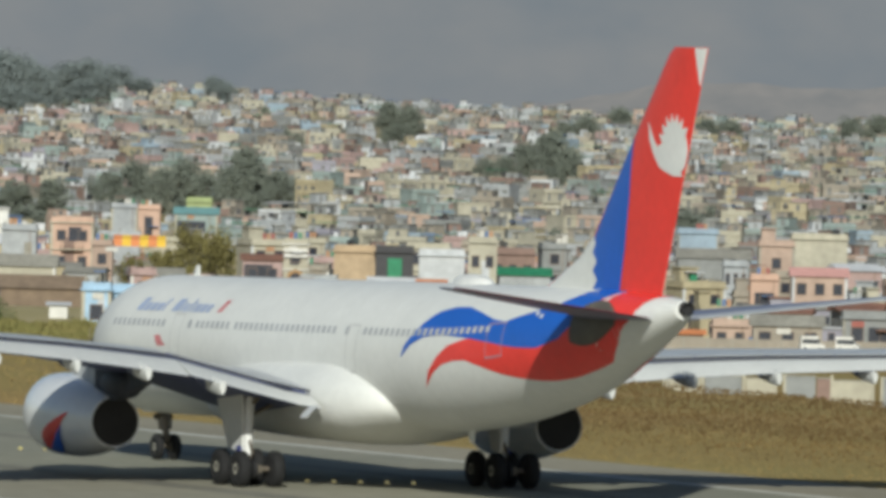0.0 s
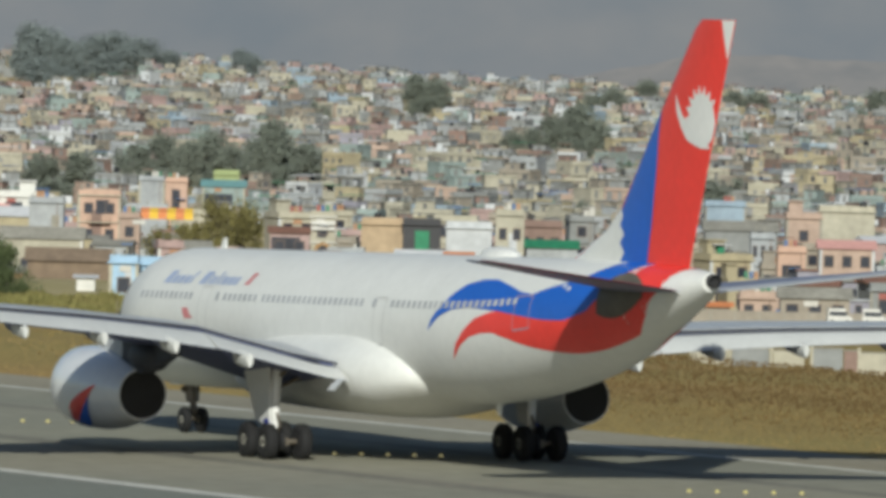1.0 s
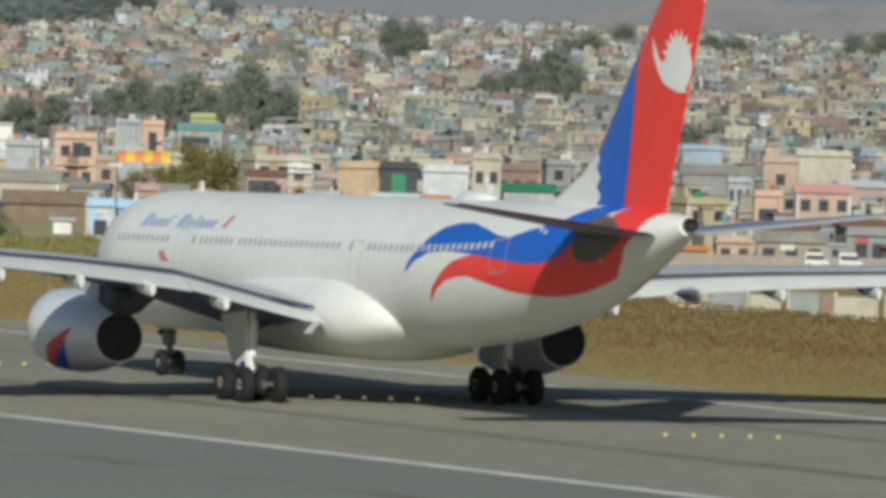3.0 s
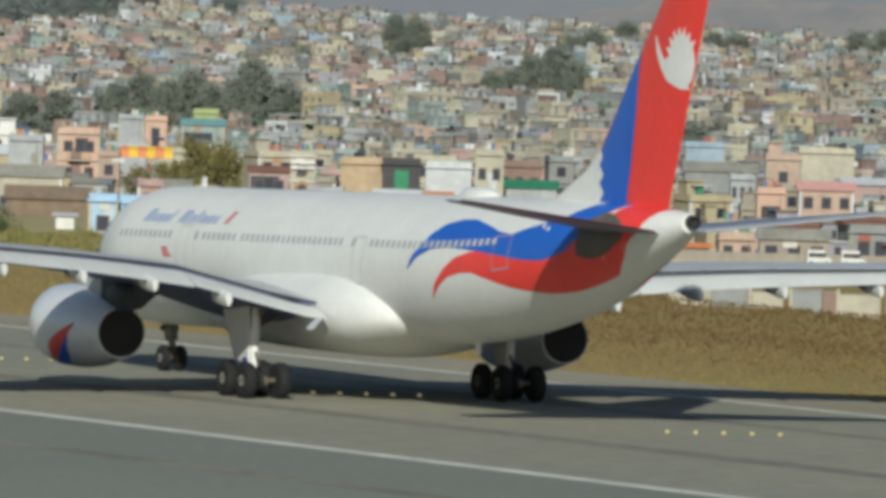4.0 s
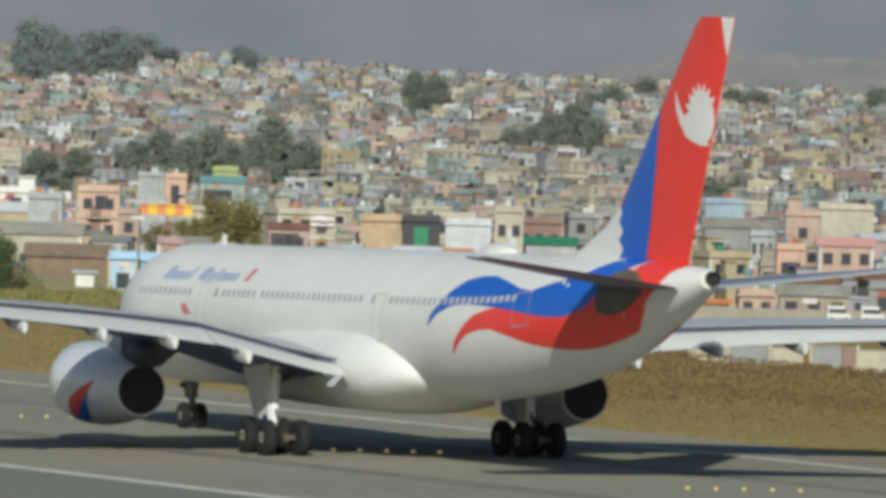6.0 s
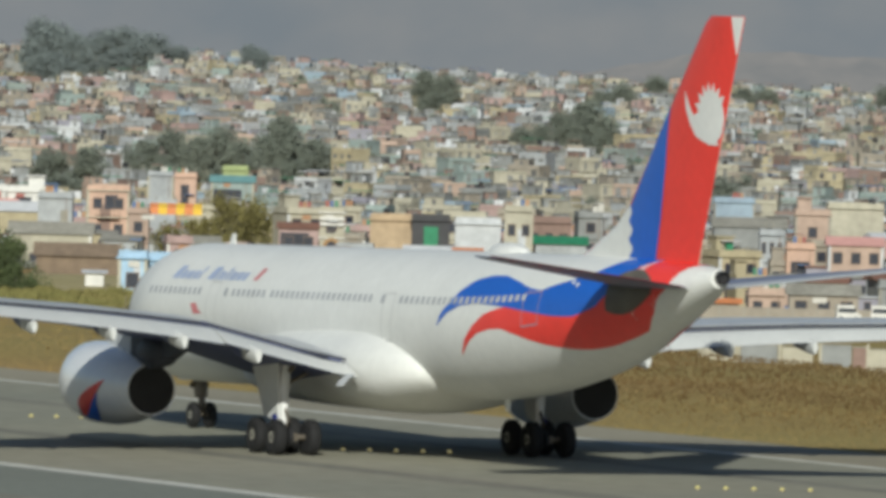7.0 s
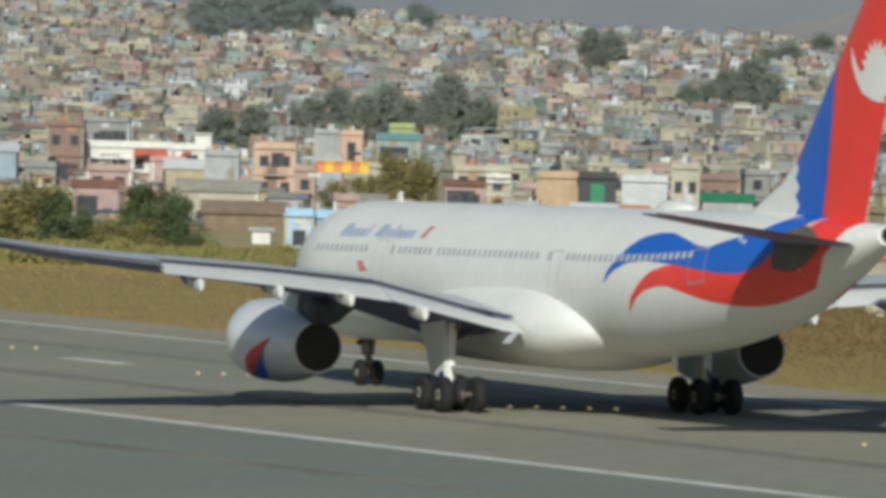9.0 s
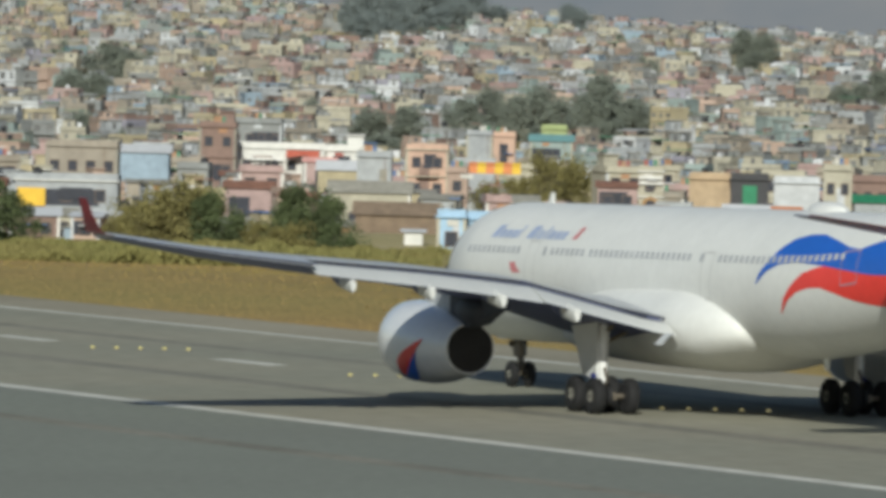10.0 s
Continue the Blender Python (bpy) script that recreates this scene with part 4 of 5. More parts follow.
def tree(x, y, tall, wide, style, label, group="", seed=0, sink=0.0):
    r = random.Random(seed * 7 + 3)
    t = thing("tree", label, "tree", pose(x, y, ground_z(x, y) - sink, 0, 0, r.uniform(0, 360)) @ Matrix.Diagonal((wide / 8, wide / 8, tall / 10, 1)), group)
    part("trunk", TRUNKS[seed % 2], BARK, t)
    part("crown", CROWNS[style][seed % len(CROWNS[style])], LEAF, t)
    return t


# x, y, height, width, style
BIG_TREES = [
    (-35.0, 2599, 15.2, 11.0, "paled"), (-33.8, 2604, 12.5, 10.0, "paled"), (-26.0, 2588, 10.0, 10.0, "paled"), (-38.4, 2576, 10.5, 8.8, "paled"), (-48.6, 2542, 13.1, 11.0, "paled"), (-42.9, 2520, 11.0, 8.8, "paled"), (-54.2, 2531, 11.0, 8.8, "paled"), (-61.0, 2554, 12.1, 9.9, "paled"), (-67.8, 2542, 10.0, 8.8, "paled"),
    (-79.1, 2463, 10.0, 9.9, "paled"), (-87.0, 2452, 8.9, 9.9, "paled"), (-30.5, 2486, 7.9, 9.9, "paled"), (-46.3, 2429, 7.4, 9.9, "paled"), (-59.9, 2441, 7.4, 9.9, "paled"), (-81.4, 2362, 6.3, 9.9, "paled"),
    (47.5, 2990, 15, 13, "paled"), (41, 2980, 12, 10, "paled"), (53, 2960, 12, 9, "paled"), (35, 2940, 9.0, 9, "paled"), (29, 2930, 8, 8, "paled"), (46, 2880, 8, 11, "paled"), (1.5, 3600, 14, 11, "paled"), (8.5, 3590, 13, 11, "paled"), (5, 3500, 8, 10, "paled"),
    (-147, 3990, 14.5, 16, "dark"), (-138, 3970, 17.5, 17, "dark"), (-129, 3960, 14.5, 15, "dark"), (-134, 3880, 15, 15, "dark"), (-128, 4190, 14.5, 18, "dark"), (-119, 4180, 16.5, 18, "dark"), (-109, 4170, 14.5, 17, "dark"), (-100, 4170, 10.5, 15, "dark"), (-114, 4100, 13, 16, "dark"), (-69, 4190, 13, 11, "dark"), (-64, 4180, 11, 9, "dark"), (-152, 4180, 9.5, 18, "dark"), (-136, 3780, 12, 15, "dark"), (-127, 3720, 11, 13, "dark"), (-118, 4000, 11, 14, "dark"),
    (-142, 3860, 23, 15, "dark"), (-135, 3850, 21, 15, "dark"), (-130, 3840, 18, 13, "dark"),
    (121, 3890, 11, 12, "paled"), (129, 3880, 11, 11, "paled"), (176, 3890, 14, 12, "paled"), (186, 3880, 15, 13, "paled"), (93, 4090, 11, 11, "paled"), (-183, 2990, 13, 12, "paled"), (-176, 2980, 11, 10, "paled"), (-180, 2790, 10, 10, "paled"), (-173, 2780, 10, 10, "paled"), (-151.9, 2400, 8.0, 9, "paled"), (70, 3600, 12, 11, "paled"), (62, 3590, 10, 10, "paled"),
    (-24.2, 1300, 10.2, 6.2, "yellow"), (-20.8, 1306, 9.4, 6.0, "yellow"), (-28.2, 1304, 7.0, 5.0, "yellow"), (-31.5, 1310, 6.0, 5.0, "yellow"), (70.1, 2373, 9.5, 8.8, "paled"),
]
for i, (x, y, h, w, st) in enumerate(BIG_TREES):
    tree(x, y, h, w, st, {"paled": "grey-green broadleaf tree among the houses, haze in its leaf colour", "dark": "tall tree on the wooded crest, bluish haze in its leaf colour", "yellow": "olive tree with yellowing leaves below the houses"}[st], "trees of the town", i)
SHRUBS = [(-43.4, 752, 5.4, 4.6, "yellow"), (-41.6, 756, 6.4, 5.2, "yellow"), (-39.8, 760, 6.9, 5.2, "yellow"), (-38.2, 756, 6.2, 4.4, "bush"), (-44.2, 748, 4.6, 3.6, "yellow"), (-34.0, 800, 7.2, 4.8, "bush"), (-31.9, 804, 6.4, 4.4, "bush"), (-35.4, 806, 5.4, 4.0, "bush"), (-33.6, 782, 4.0, 4.2, "yellow"), (-30.5, 790, 4.2, 3.6, "bush"), (-36.4, 780, 4.2, 4.0, "yellow"), (-57.0, 780, 7.6, 4.8, "bush"), (-54.9, 786, 6.0, 3.6, "bush")]
for i, (x, y, h, w, st) in enumerate(SHRUBS):
    tree(x, y, h, w * 1.05, st, "dense dark green bush at the field's edge" if st == "bush" else "olive and yellow bush at the field's edge", "bushes at the field's edge", i + 60, sink=.9)


def in_grove(x, y):
    """Trees leave gaps between the houses."""
    return any(abs(x - a) < w * .45 + 2 and -150 < y - b < 12 for a, b, h, w, st in BIG_TREES)


# ---------------------------------------------------------------- houses at the field's edge
WALL_OF = {n: m for (n, c), m in zip(PALETTE, WALLS)}
WALL_OF.update(pink=mat("plaster_pink", (0.56, 0.38, 0.29), .9, vary=.08, scale=.25, fine=1.2), hutblue=mat("plaster_hut_blue", (0.36, 0.52, 0.67), .9, vary=.10), earth=mat("mud_wall", (0.23, 0.17, 0.12), .95, vary=.15),
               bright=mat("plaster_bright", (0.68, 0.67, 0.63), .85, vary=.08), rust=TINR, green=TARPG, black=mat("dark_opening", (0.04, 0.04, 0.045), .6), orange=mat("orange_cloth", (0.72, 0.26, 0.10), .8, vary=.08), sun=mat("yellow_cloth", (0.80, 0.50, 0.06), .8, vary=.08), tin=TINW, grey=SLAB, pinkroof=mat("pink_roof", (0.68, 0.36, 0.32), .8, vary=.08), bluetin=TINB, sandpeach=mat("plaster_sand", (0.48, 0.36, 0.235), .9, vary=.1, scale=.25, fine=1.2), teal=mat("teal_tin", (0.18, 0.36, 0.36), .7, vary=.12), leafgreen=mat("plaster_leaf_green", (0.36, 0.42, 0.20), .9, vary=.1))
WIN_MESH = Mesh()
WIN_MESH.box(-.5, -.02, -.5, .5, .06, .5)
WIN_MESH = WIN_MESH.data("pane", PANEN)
FRAME_MESH = Mesh()
for q in ((-.56, -.56, -.5, .56), (.5, -.56, .56, .56), (-.5, .5, .5, .56), (-.5, -.56, .5, -.5)):
    FRAME_MESH.box(q[0], -.06, q[1], q[2], .05, q[3])
FRAME_MESH = FRAME_MESH.data("window_frame", FRAMEM)


def house_window(parent, x, y, z, w, h):
    p = part("window", FRAME_MESH, FRAMEM, parent)
    p.matrix_local = pose(x, y, z) @ Matrix.Diagonal((w, 1, h, 1))
    part("pane", WIN_MESH, PANE, p)


SPANS = []
CLOTHS = [mat("cloth_" + n, c, .85, vary=.1) for n, c in (("red", (0.36, 0.12, 0.10)), ("green", (0.08, 0.24, 0.15)), ("blue", (0.10, 0.17, 0.33)), ("pale", (0.60, 0.58, 0.53)), ("orange", (0.45, 0.25, 0.14)))]


def house_extras(t, w, d, h, fl, floors, roof, odd):
    """Verandas, corner strips, roof sheds, rods, washing and pipes, as each house has them."""
    f = -d / 2

    def bit(name, material, *boxes):
        for q in boxes:
            m = Mesh()
            m.box(*q)
            part(name, m, material, t)

    # Solid dark box on the wall, coloured as the shade inside a veranda.
    if odd.random() < .55:
        a, b = sorted((odd.uniform(-.46, -.05) * w, odd.uniform(.0, .46) * w))
        z0 = h - fl * odd.choice((.82, .7)) if odd.random() < .6 else h - fl * (1.8 if floors > 1 else .8)
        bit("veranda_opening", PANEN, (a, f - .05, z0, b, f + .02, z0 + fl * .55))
    if odd.random() < .5:
        c = odd.choice((WALL_OF["bright"], WALL_OF["white"], WALL_OF["cream"], SLAB))
        bit("corner_strip", c, (-w / 2 - .05, f - .07, 0, -w / 2 + .25, f - .002, h - .02), (w / 2 - .25, f - .07, 0, w / 2 + .05, f - .002, h - .02))
    if odd.random() < .35:
        a = odd.uniform(-.4, .1) * w
        z0 = max(0, h - fl * odd.choice((.35, 1.3)))
        bit("awning_sheet", odd.choice((TINR, TINB, TARPG, TINW, CLOTHS[4])), (a, f - .9, z0, a + w * .4, f - .01, z0 + .08))
    if roof == "flat":
        if odd.random() < .45:
            a = odd.uniform(-.42, 0) * w
            m = Mesh()
            m.box(a, -d * .3, h + 1.7, a + w * .42, d * .35, h + 1.78)
            sh = part("roof_shed", m, odd.choice((TINR, TINW, SLAB, TINB, TINW)), t)
            for px in (a + .1, a + w * .38):
                m = Mesh()
                m.box(px, -d * .25, h + .14, px + .1, -d * .22, h + 1.7)
                part("shed_post", m, SLAB, sh)
        if odd.random() < .5:
            bit("column_stub", SLAB, *[(-w / 2 + .15 + q * (w - .5) / 2, d * .2, h + .14, -w / 2 + .35 + q * (w - .5) / 2, d * .2 + .2, h + .9 + .5 * odd.random()) for q in range(3)])
        if odd.random() < .4:
            x0 = odd.uniform(-.4, .1) * w
            for q in range(3):
                bit("washing", odd.choice(CLOTHS), (x0 + q * .55, f + .3, h + .7, x0 + q * .55 + .42, f + .33, h + 1.5))
    if odd.random() < .3:
        bit("drain_pipe", FRAMEM, (w * .31, f - .1, 0, w * .31 + .09, f - .01, h))
    if roof == "flat" and odd.random() < .22:
        a = odd.uniform(-.45, .2) * w
        bit("shade_net", odd.choice((TARPG, CLOTHS[3], TINW)), (a, -d * .2, h + .14, a + odd.uniform(.7, 1.5), -d * .2 + .9, h + odd.uniform(1.0, 1.9)))
    if odd.random() < .3:
        a = odd.uniform(-.45, .25) * w
        bit("wall_patch", odd.choice((SLAB, WALL_OF["brick"], WALL_OF["white"], WALL_OF["tan"])), (a, f - .012, h * odd.uniform(.1, .3), a + w * odd.uniform(.15, .3), f - .003, h * odd.uniform(.5, .85)))
    if odd.random() < .22:
        a = odd.uniform(-.4, .2) * w
        bit("shop_board", odd.choice((CLOTHS[0], CLOTHS[3], CLOTHS[4], WALL_OF["white"])), (a, f - .12, h - .75, a + odd.uniform(.8, 1.6), f - .06, h - .2))


def house(x, y, top, w, d, wall, floors, label, turn=0.0, roof="flat", trim=None, bays=0, stair=0, tank=0, group="houses at the field's edge", windows=True, roofcol="rust"):
    """A plastered house that stands on the slope, its roof at the given height."""
    base = ground_z(x, y) - .3
    h = top - base
    SPANS.append((x, y, w, top))
    odd = random.Random(int(abs(x) * 97 + y * 13))
    t = thing("house", label, "house", pose(x, y, base, 0, 0, turn), group)
    wm = WALL_OF[wall]
    tm = WALL_OF[trim or wall]
    m = Mesh()
    m.box(-w / 2, -d / 2, 0, w / 2, d / 2, h)
    part("wall", m, wm, t)
    fl = h / floors
    if roof == "flat":
        m = Mesh()
        m.box(-w / 2 - .2, -d / 2 - .35, h, w / 2 + .2, d / 2 + .2, h + .14)
        part("roof_slab", m, tm, t)
        m = Mesh()
        for q in ((-w / 2, -d / 2, w / 2, -d / 2 + .14), (-w / 2, d / 2 - .14, w / 2, d / 2), (-w / 2, -d / 2 + .14, -w / 2 + .14, d / 2 - .14), (w / 2 - .14, -d / 2 + .14, w / 2, d / 2 - .14)):
            m.box(q[0], q[1], h + .14, q[2], q[3], h + .75)
        part("parapet", m, wm, t)
    else:
        m = Mesh()
        o, r = .35, h + min(1.4, w * .16)
        m.v += [(-w / 2 - o, -d / 2 - o, h), (w / 2 + o, -d / 2 - o, h), (w / 2 + o, d / 2 + o, h), (-w / 2 - o, d / 2 + o, h), (-w / 2 - o, 0, r), (w / 2 + o, 0, r)]
        m.f += [(0, 1, 5, 4), (2, 3, 4, 5), (0, 4, 3), (1, 2, 5), (0, 3, 2, 1)]
        m.m += [0] * 5
        part("roof", m, WALL_OF[roofcol], t, "low pitched tin roof")
    for k in range(1, floors):
        m = Mesh()
        m.box(-w / 2 - .12, -d / 2 - .3, k * fl - .12, w / 2 + .12, -d / 2, k * fl)
        part("floor_band", m, tm, t)
    if windows:
        n = bays or max(2, int(w / 2.0))
        for k in range(floors):
            for b in range(n):
                wx = -w / 2 + w * (b + .5) / n
                house_window(t, wx, -d / 2, k * fl + fl * .52, min(1.1, w / n * .5), min(1.3, fl * .45))
    if windows and w > 3.2 and floors > 1 and odd.random() < .6:
        z0, bw = fl * odd.randrange(1, floors), w * odd.uniform(.35, .9)
        m = Mesh()
        m.box(-bw / 2, -d / 2 - 1.1, z0 - .12, bw / 2, -d / 2 - .3, z0)
        b = part("balcony", m, tm, t)
        m = Mesh()
        m.box(-bw / 2, -d / 2 - 1.1, z0 + .75, bw / 2, -d / 2 - 1.04, z0 + .82)
        for k in range(6):
            px = -bw / 2 + (bw - .06) * k / 5
            m.box(px, -d / 2 - 1.1, z0, px + .06, -d / 2 - 1.04, z0 + .75)
        part("railing", m, FRAMEM, b)
    if windows and odd.random() < .55:
        e, aw, ah = odd.choice((-1, 1)), odd.uniform(1.2, 2.6), h * odd.uniform(.35, .75)
        a, c = sorted((e * w / 2, e * (w / 2 + aw)))
        m = Mesh()
        m.box(a, -d / 2 + .6, 0, c, d / 2 - .3, ah)
        b = part("annexe", m, odd.choice(WALLS), t)
        m = Mesh()
        m.box(a - .15, -d / 2 + .3, ah, c + .15, d / 2, ah + .1)
        part("annexe_roof", m, odd.choice((TINR, TINW, SLAB, TINB, SLAB)), b)
        house_window(t, (a + c) / 2, -d / 2 + .6, ah * .6, .6, .8)
    if stair:
        m = Mesh()
        e = stair
        m.box(e * w * .22 - w * .2, -d * .1, h + .14, e * w * .22 + w * .2, d * .4, h + 2.1)
        m.box(e * w * .22 - w * .23, -d * .16, h + 2.1, e * w * .22 + w * .23, d * .43, h + 2.25)
        part("stair_head", m, wm, t)
    if windows or wall in ("peach", "concrete", "greywhite"):
        house_extras(t, w, d, h, fl, floors, roof, odd)
    if tank:
        m = Mesh().turned((tank * w * .3, 0, h + .14), (0, 0, 1), [(0, .5), (1.0, .52), (1.15, .35), (1.25, .15)], 12)
        part("water_tank", m, TANKB, t, "black plastic water tank", smooth=True)
    return t


# x, y, roof height, width, depth, wall, floors, label, options
house(-40.3, 1350, -7.5, 5.5, 7, "pink", 3, "peach-pink three-storey house with dark windows", bays=2, trim="cream")
house(-36.2, 1345, -10.2, 2.6, 6, "peach", 2, "low peach annexe with two dark windows", bays=1)
house(-53.6, 1420, -9.2, 5.6, 8, "bright", 2, "bright white house with a rooftop stair", stair=1, bays=2)
house(-62.9, 1430, -9.3, 12.4, 8, "bright", 2, "long white house under a red awning", bays=4)
house(-57.0, 1416, -10.8, 4.2, 2.0, "salmon", 1, "pink lean-to with a red roof", roof="gable", roofcol="pinkroof", bays=2)
house(-52.5, 1405, -11.6, 8.5, 5, "yellow", 1, "low pale yellow house with a grey roof", roof="gable", roofcol="tin", bays=3)
house(-42.4, 1200, -9.9, 9.4, 5, "cream", 1, "low cream house with a grey roof", roof="gable", roofcol="grey", bays=5)
house(-46.5, 1330, -8.2, 4.4, 6, "greywhite", 2, "grey-white plastered house without paint", bays=1, windows=False)
house(-34.3, 1050, -8.7, 8.4, 4, "earth", 1, "long brown mud-walled shed", roof="gable", roofcol="earth", windows=False)
house(-26.0, 950, -6.3, 2.6, 3.4, "hutblue", 1, "light blue guard hut with a blue window", bays=1)
house(-23.4, 953, -6.5, 2.5, 3.0, "hutblue", 1, "light blue hut extension", windows=False)
house(-29.8, 960, -8.0, 1.7, 1.6, "bright", 1, "small white hut in the grass", roof="gable", roofcol="tin", windows=False)
house(-42.3, 1700, -11.2, 4.2, 6, "greywhite", 2, "pale blue windowless house side", windows=False)
house(-39.5, 1560, -13.2, 6.4, 5, "greywhite", 1, "low grey-white house with a flat roof", bays=3)
house(-33.0, 1550, -13.6, 5.2, 5, "cream", 1, "low cream house above the awnings", bays=2)
house(-27.4, 1545, -13.3, 5.0, 5, "tan", 1, "low tan house above the awnings", bays=3)
house(-38.0, 1690, -11.2, 3.6, 6, "pink", 2, "pinkish house with a red band", bays=1)
house(-30.3, 1690, -11.8, 6.9, 6, "mint", 2, "mint house with an open top floor", roof="gable", roofcol="teal", bays=4)
house(-30.3, 1712, -10.2, 4.2, 5, "leafgreen", 3, "yellow-green house with a roof slab", windows=False)
house(-14.4, 1260, -9.8, 4.8, 6, "salmon", 2, "brown-red shop house with a tin roof", roof="gable", bays=2)
house(-10.3, 1250, -7.6, 2.9, 5, "cream", 3, "narrow cream tower with white bands and a brown arch", bays=1, trim="bright")
house(-3.2, 1250, -8.3, 5.0, 7, "sandpeach", 1, "peach hall with a plain front", windows=False)
house(1.6, 1248, -8.2, 4.6, 7, "black", 1, "dark open-fronted market hall with wide doors", windows=False)
house(7.3, 1250, -8.5, 5.5, 6, "white", 1, "pale grey-white block with a flat roof", windows=False)
house(5.9, 1200, -10.7, 3.0, 4, "tan", 1, "low shed with a salmon-orange roof", roof="gable", roofcol="orange", windows=False)
house(1.4, 1206, -11.1, 5.4, 3, "bright", 1, "long low white wall under a pale tin roof", roof="gable", roofcol="tin", windows=False)
house(12.3, 1260, -7.0, 3.4, 6, "cream", 2, "cream house with a small balcony", bays=2)
house(16.2, 1275, -8.6, 5.4, 6, "brick", 2, "red-brick house with a flat roof", bays=3)
house(17.2, 1240, -10.4, 6.0, 5, "greywhite", 1, "long pale shed under a green sheet roof", windows=False, roof="gable", roofcol="green")
house(48.1, 1500, -13.0, 10.4, 9, "concrete", 1, "grey shed with a wide tin roof", roof="gable", roofcol="grey", windows=False)
house(47.0, 1540, -10.2, 6.0, 6, "skyblue", 2, "pale blue and white house behind the shed", bays=3)
house(44.5, 1300, -9.9, 3.0, 5, "greywhite", 2, "narrow grey-white house with tall windows", bays=3)
house(46.3, 1250, -10.4, 3.4, 5, "pink", 1, "salmon-pink house with a dark tree before it", bays=1)
house(50.3, 1320, -7.6, 4.5, 6, "peach", 2, "orange-tan house with a stepped roof", bays=1, stair=-1)
house(52.5, 1240, -9.6, 6.5, 6, "peach", 2, "peach house under a pink roof with blue windows", roof="gable", roofcol="pinkroof", bays=3)
house(56.6, 1340, -7.0, 7.2, 7, "cream", 2, "beige plain-walled house with a black tank", windows=False, tank=1)
house(28.6, 960, -9.2, 2.8, 3, "tan", 1, "small shed with an orange-red roof", roof="gable", roofcol="orange", windows=False)
house(33.2, 980, -8.9, 3.4, 4, "peach", 1, "tan plastered house by the fence", bays=2)
house(39.0, 990, -9.0, 6.6, 4, "tan", 1, "long beige house by the fence", roof="gable", roofcol="grey", bays=3)
house(47.5, 1000, -8.4, 5.6, 4, "concrete", 1, "grey concrete house by the fence", bays=2)
wide_house = house(-74.3, 1150, -8.3, 11.4, 7, "greywhite", 2, "wide grey-cream house with a yellow front patch", trim="bright", bays=3, tank=-1)
house(-82.2, 1300, -7.3, 9.0, 6, "tan", 2, "long tan house with dark openings", bays=4)
house(-77.2, 1350, -8.8, 6.4, 6, "skyblue", 1, "pale blue-white hall with a tin roof", roof="gable", roofcol="tin", bays=2)
house(-71.2, 1420, -6.4, 5.0, 6, "brick", 3, "brown brick house with open floors", bays=2, stair=1)
house(-54.1, 1150, -8.6, 5.2, 5, "salmon", 1, "pinkish low house with a brown roof", roof="gable", bays=2)
house(-69.7, 1500, -7.0, 7.4, 7, "concrete", 3, "dark grey unfinished concrete house", bays=4)
house(-84, 1150, -9.0, 5.5, 6, "peach", 1, "low peach house with a tiled roof", roof="gable", bays=2)


def box_part(name, parent, material, a, label=""):
    m = Mesh()
    m.box(*a)
    return part(name, m, material, parent, label)


wide_base = ground_z(-74.3, 1150) - .3
box_part("painted_panel", wide_house, WALL_OF["sun"], (-5.4, -3.66, -11.1 - wide_base, -2.3, -3.56, -9.1 - wide_base), "yellow painted wall panel")
box_part("veranda_opening", wide_house, PANEN, (-.7, -3.68, -10.3 - wide_base, 2.9, -3.57, -9.0 - wide_base), "wide dark window")
# awning of red and yellow cloth, market doors and a fence wall
t = thing("awning", "row of red and yellow cloth awnings on thin posts", "awning", pose(-32.7, 1400, -11.4))
for k in range(6):
    m = Mesh()
    x0 = -3.55 + 1.18 * k
    m.rings([[(x0, -1.4, 0), (x0 + 1.16, -1.4, 0)], [(x0, -.5, .9), (x0 + 1.16, -.5, .9)], [(x0, 1.2, 1.5), (x0 + 1.16, 1.2, 1.5)]], closed=False)
    part("cloth", m, WALL_OF["sun" if k % 2 else "orange"], t, "yellow cloth" if k % 2 else "orange-red cloth")
for x in (-3.5, 0, 3.4):
    box_part("post", t, SLAB, (x - .06, -1.3, -7, x + .06, -1.2, 0.1))
t = thing("canopy", "sagging red cloth canopy over a white house", "canopy", pose(-59.8, 1425.2, -10.3))
m = Mesh()
m.rings([[(x, -1.6, .15 * math.cos(x * 1.3)) for x in np.arange(-2.3, 2.31, .46)], [(x, -.8, .55 + .1 * math.cos(x * 1.3)) for x in np.arange(-2.3, 2.31, .46)], [(x, 0, .9) for x in np.arange(-2.3, 2.31, .46)]], closed=False)
part("cloth", m, mat("faded_red_cloth", (0.55, 0.14, 0.09), .8, vary=.1), t, "faded red cloth")
for x in (-2.2, 0, 2.2):
    box_part("post", t, SLAB, (x - .05, -1.55, -6, x + .05, -1.47, .1))
t = thing("brown_arch", "brown arched gateway on a white tower", "arch", pose(-10.3, 1247.3, -11.6))
m = Mesh()
ring = lambda y0: [(r * math.cos(a), y0, r * math.sin(a)) for r in (.62, 1.05) for a in (np.arange(0, 181, 20) if r < 1 else np.arange(180, -1, -20)) * math.pi / 180]
m.rings([ring(-.12), ring(.1)])
part("arch_band", m, mat("brown_stucco", (0.36, 0.22, 0.10), .85, vary=.12), t)
for z in (2.5, 3.15):
    box_part("white_band", t, WALL_OF["bright"], (-1.45, -.28, z, 1.45, -.02, z + .42), "white plaster band")
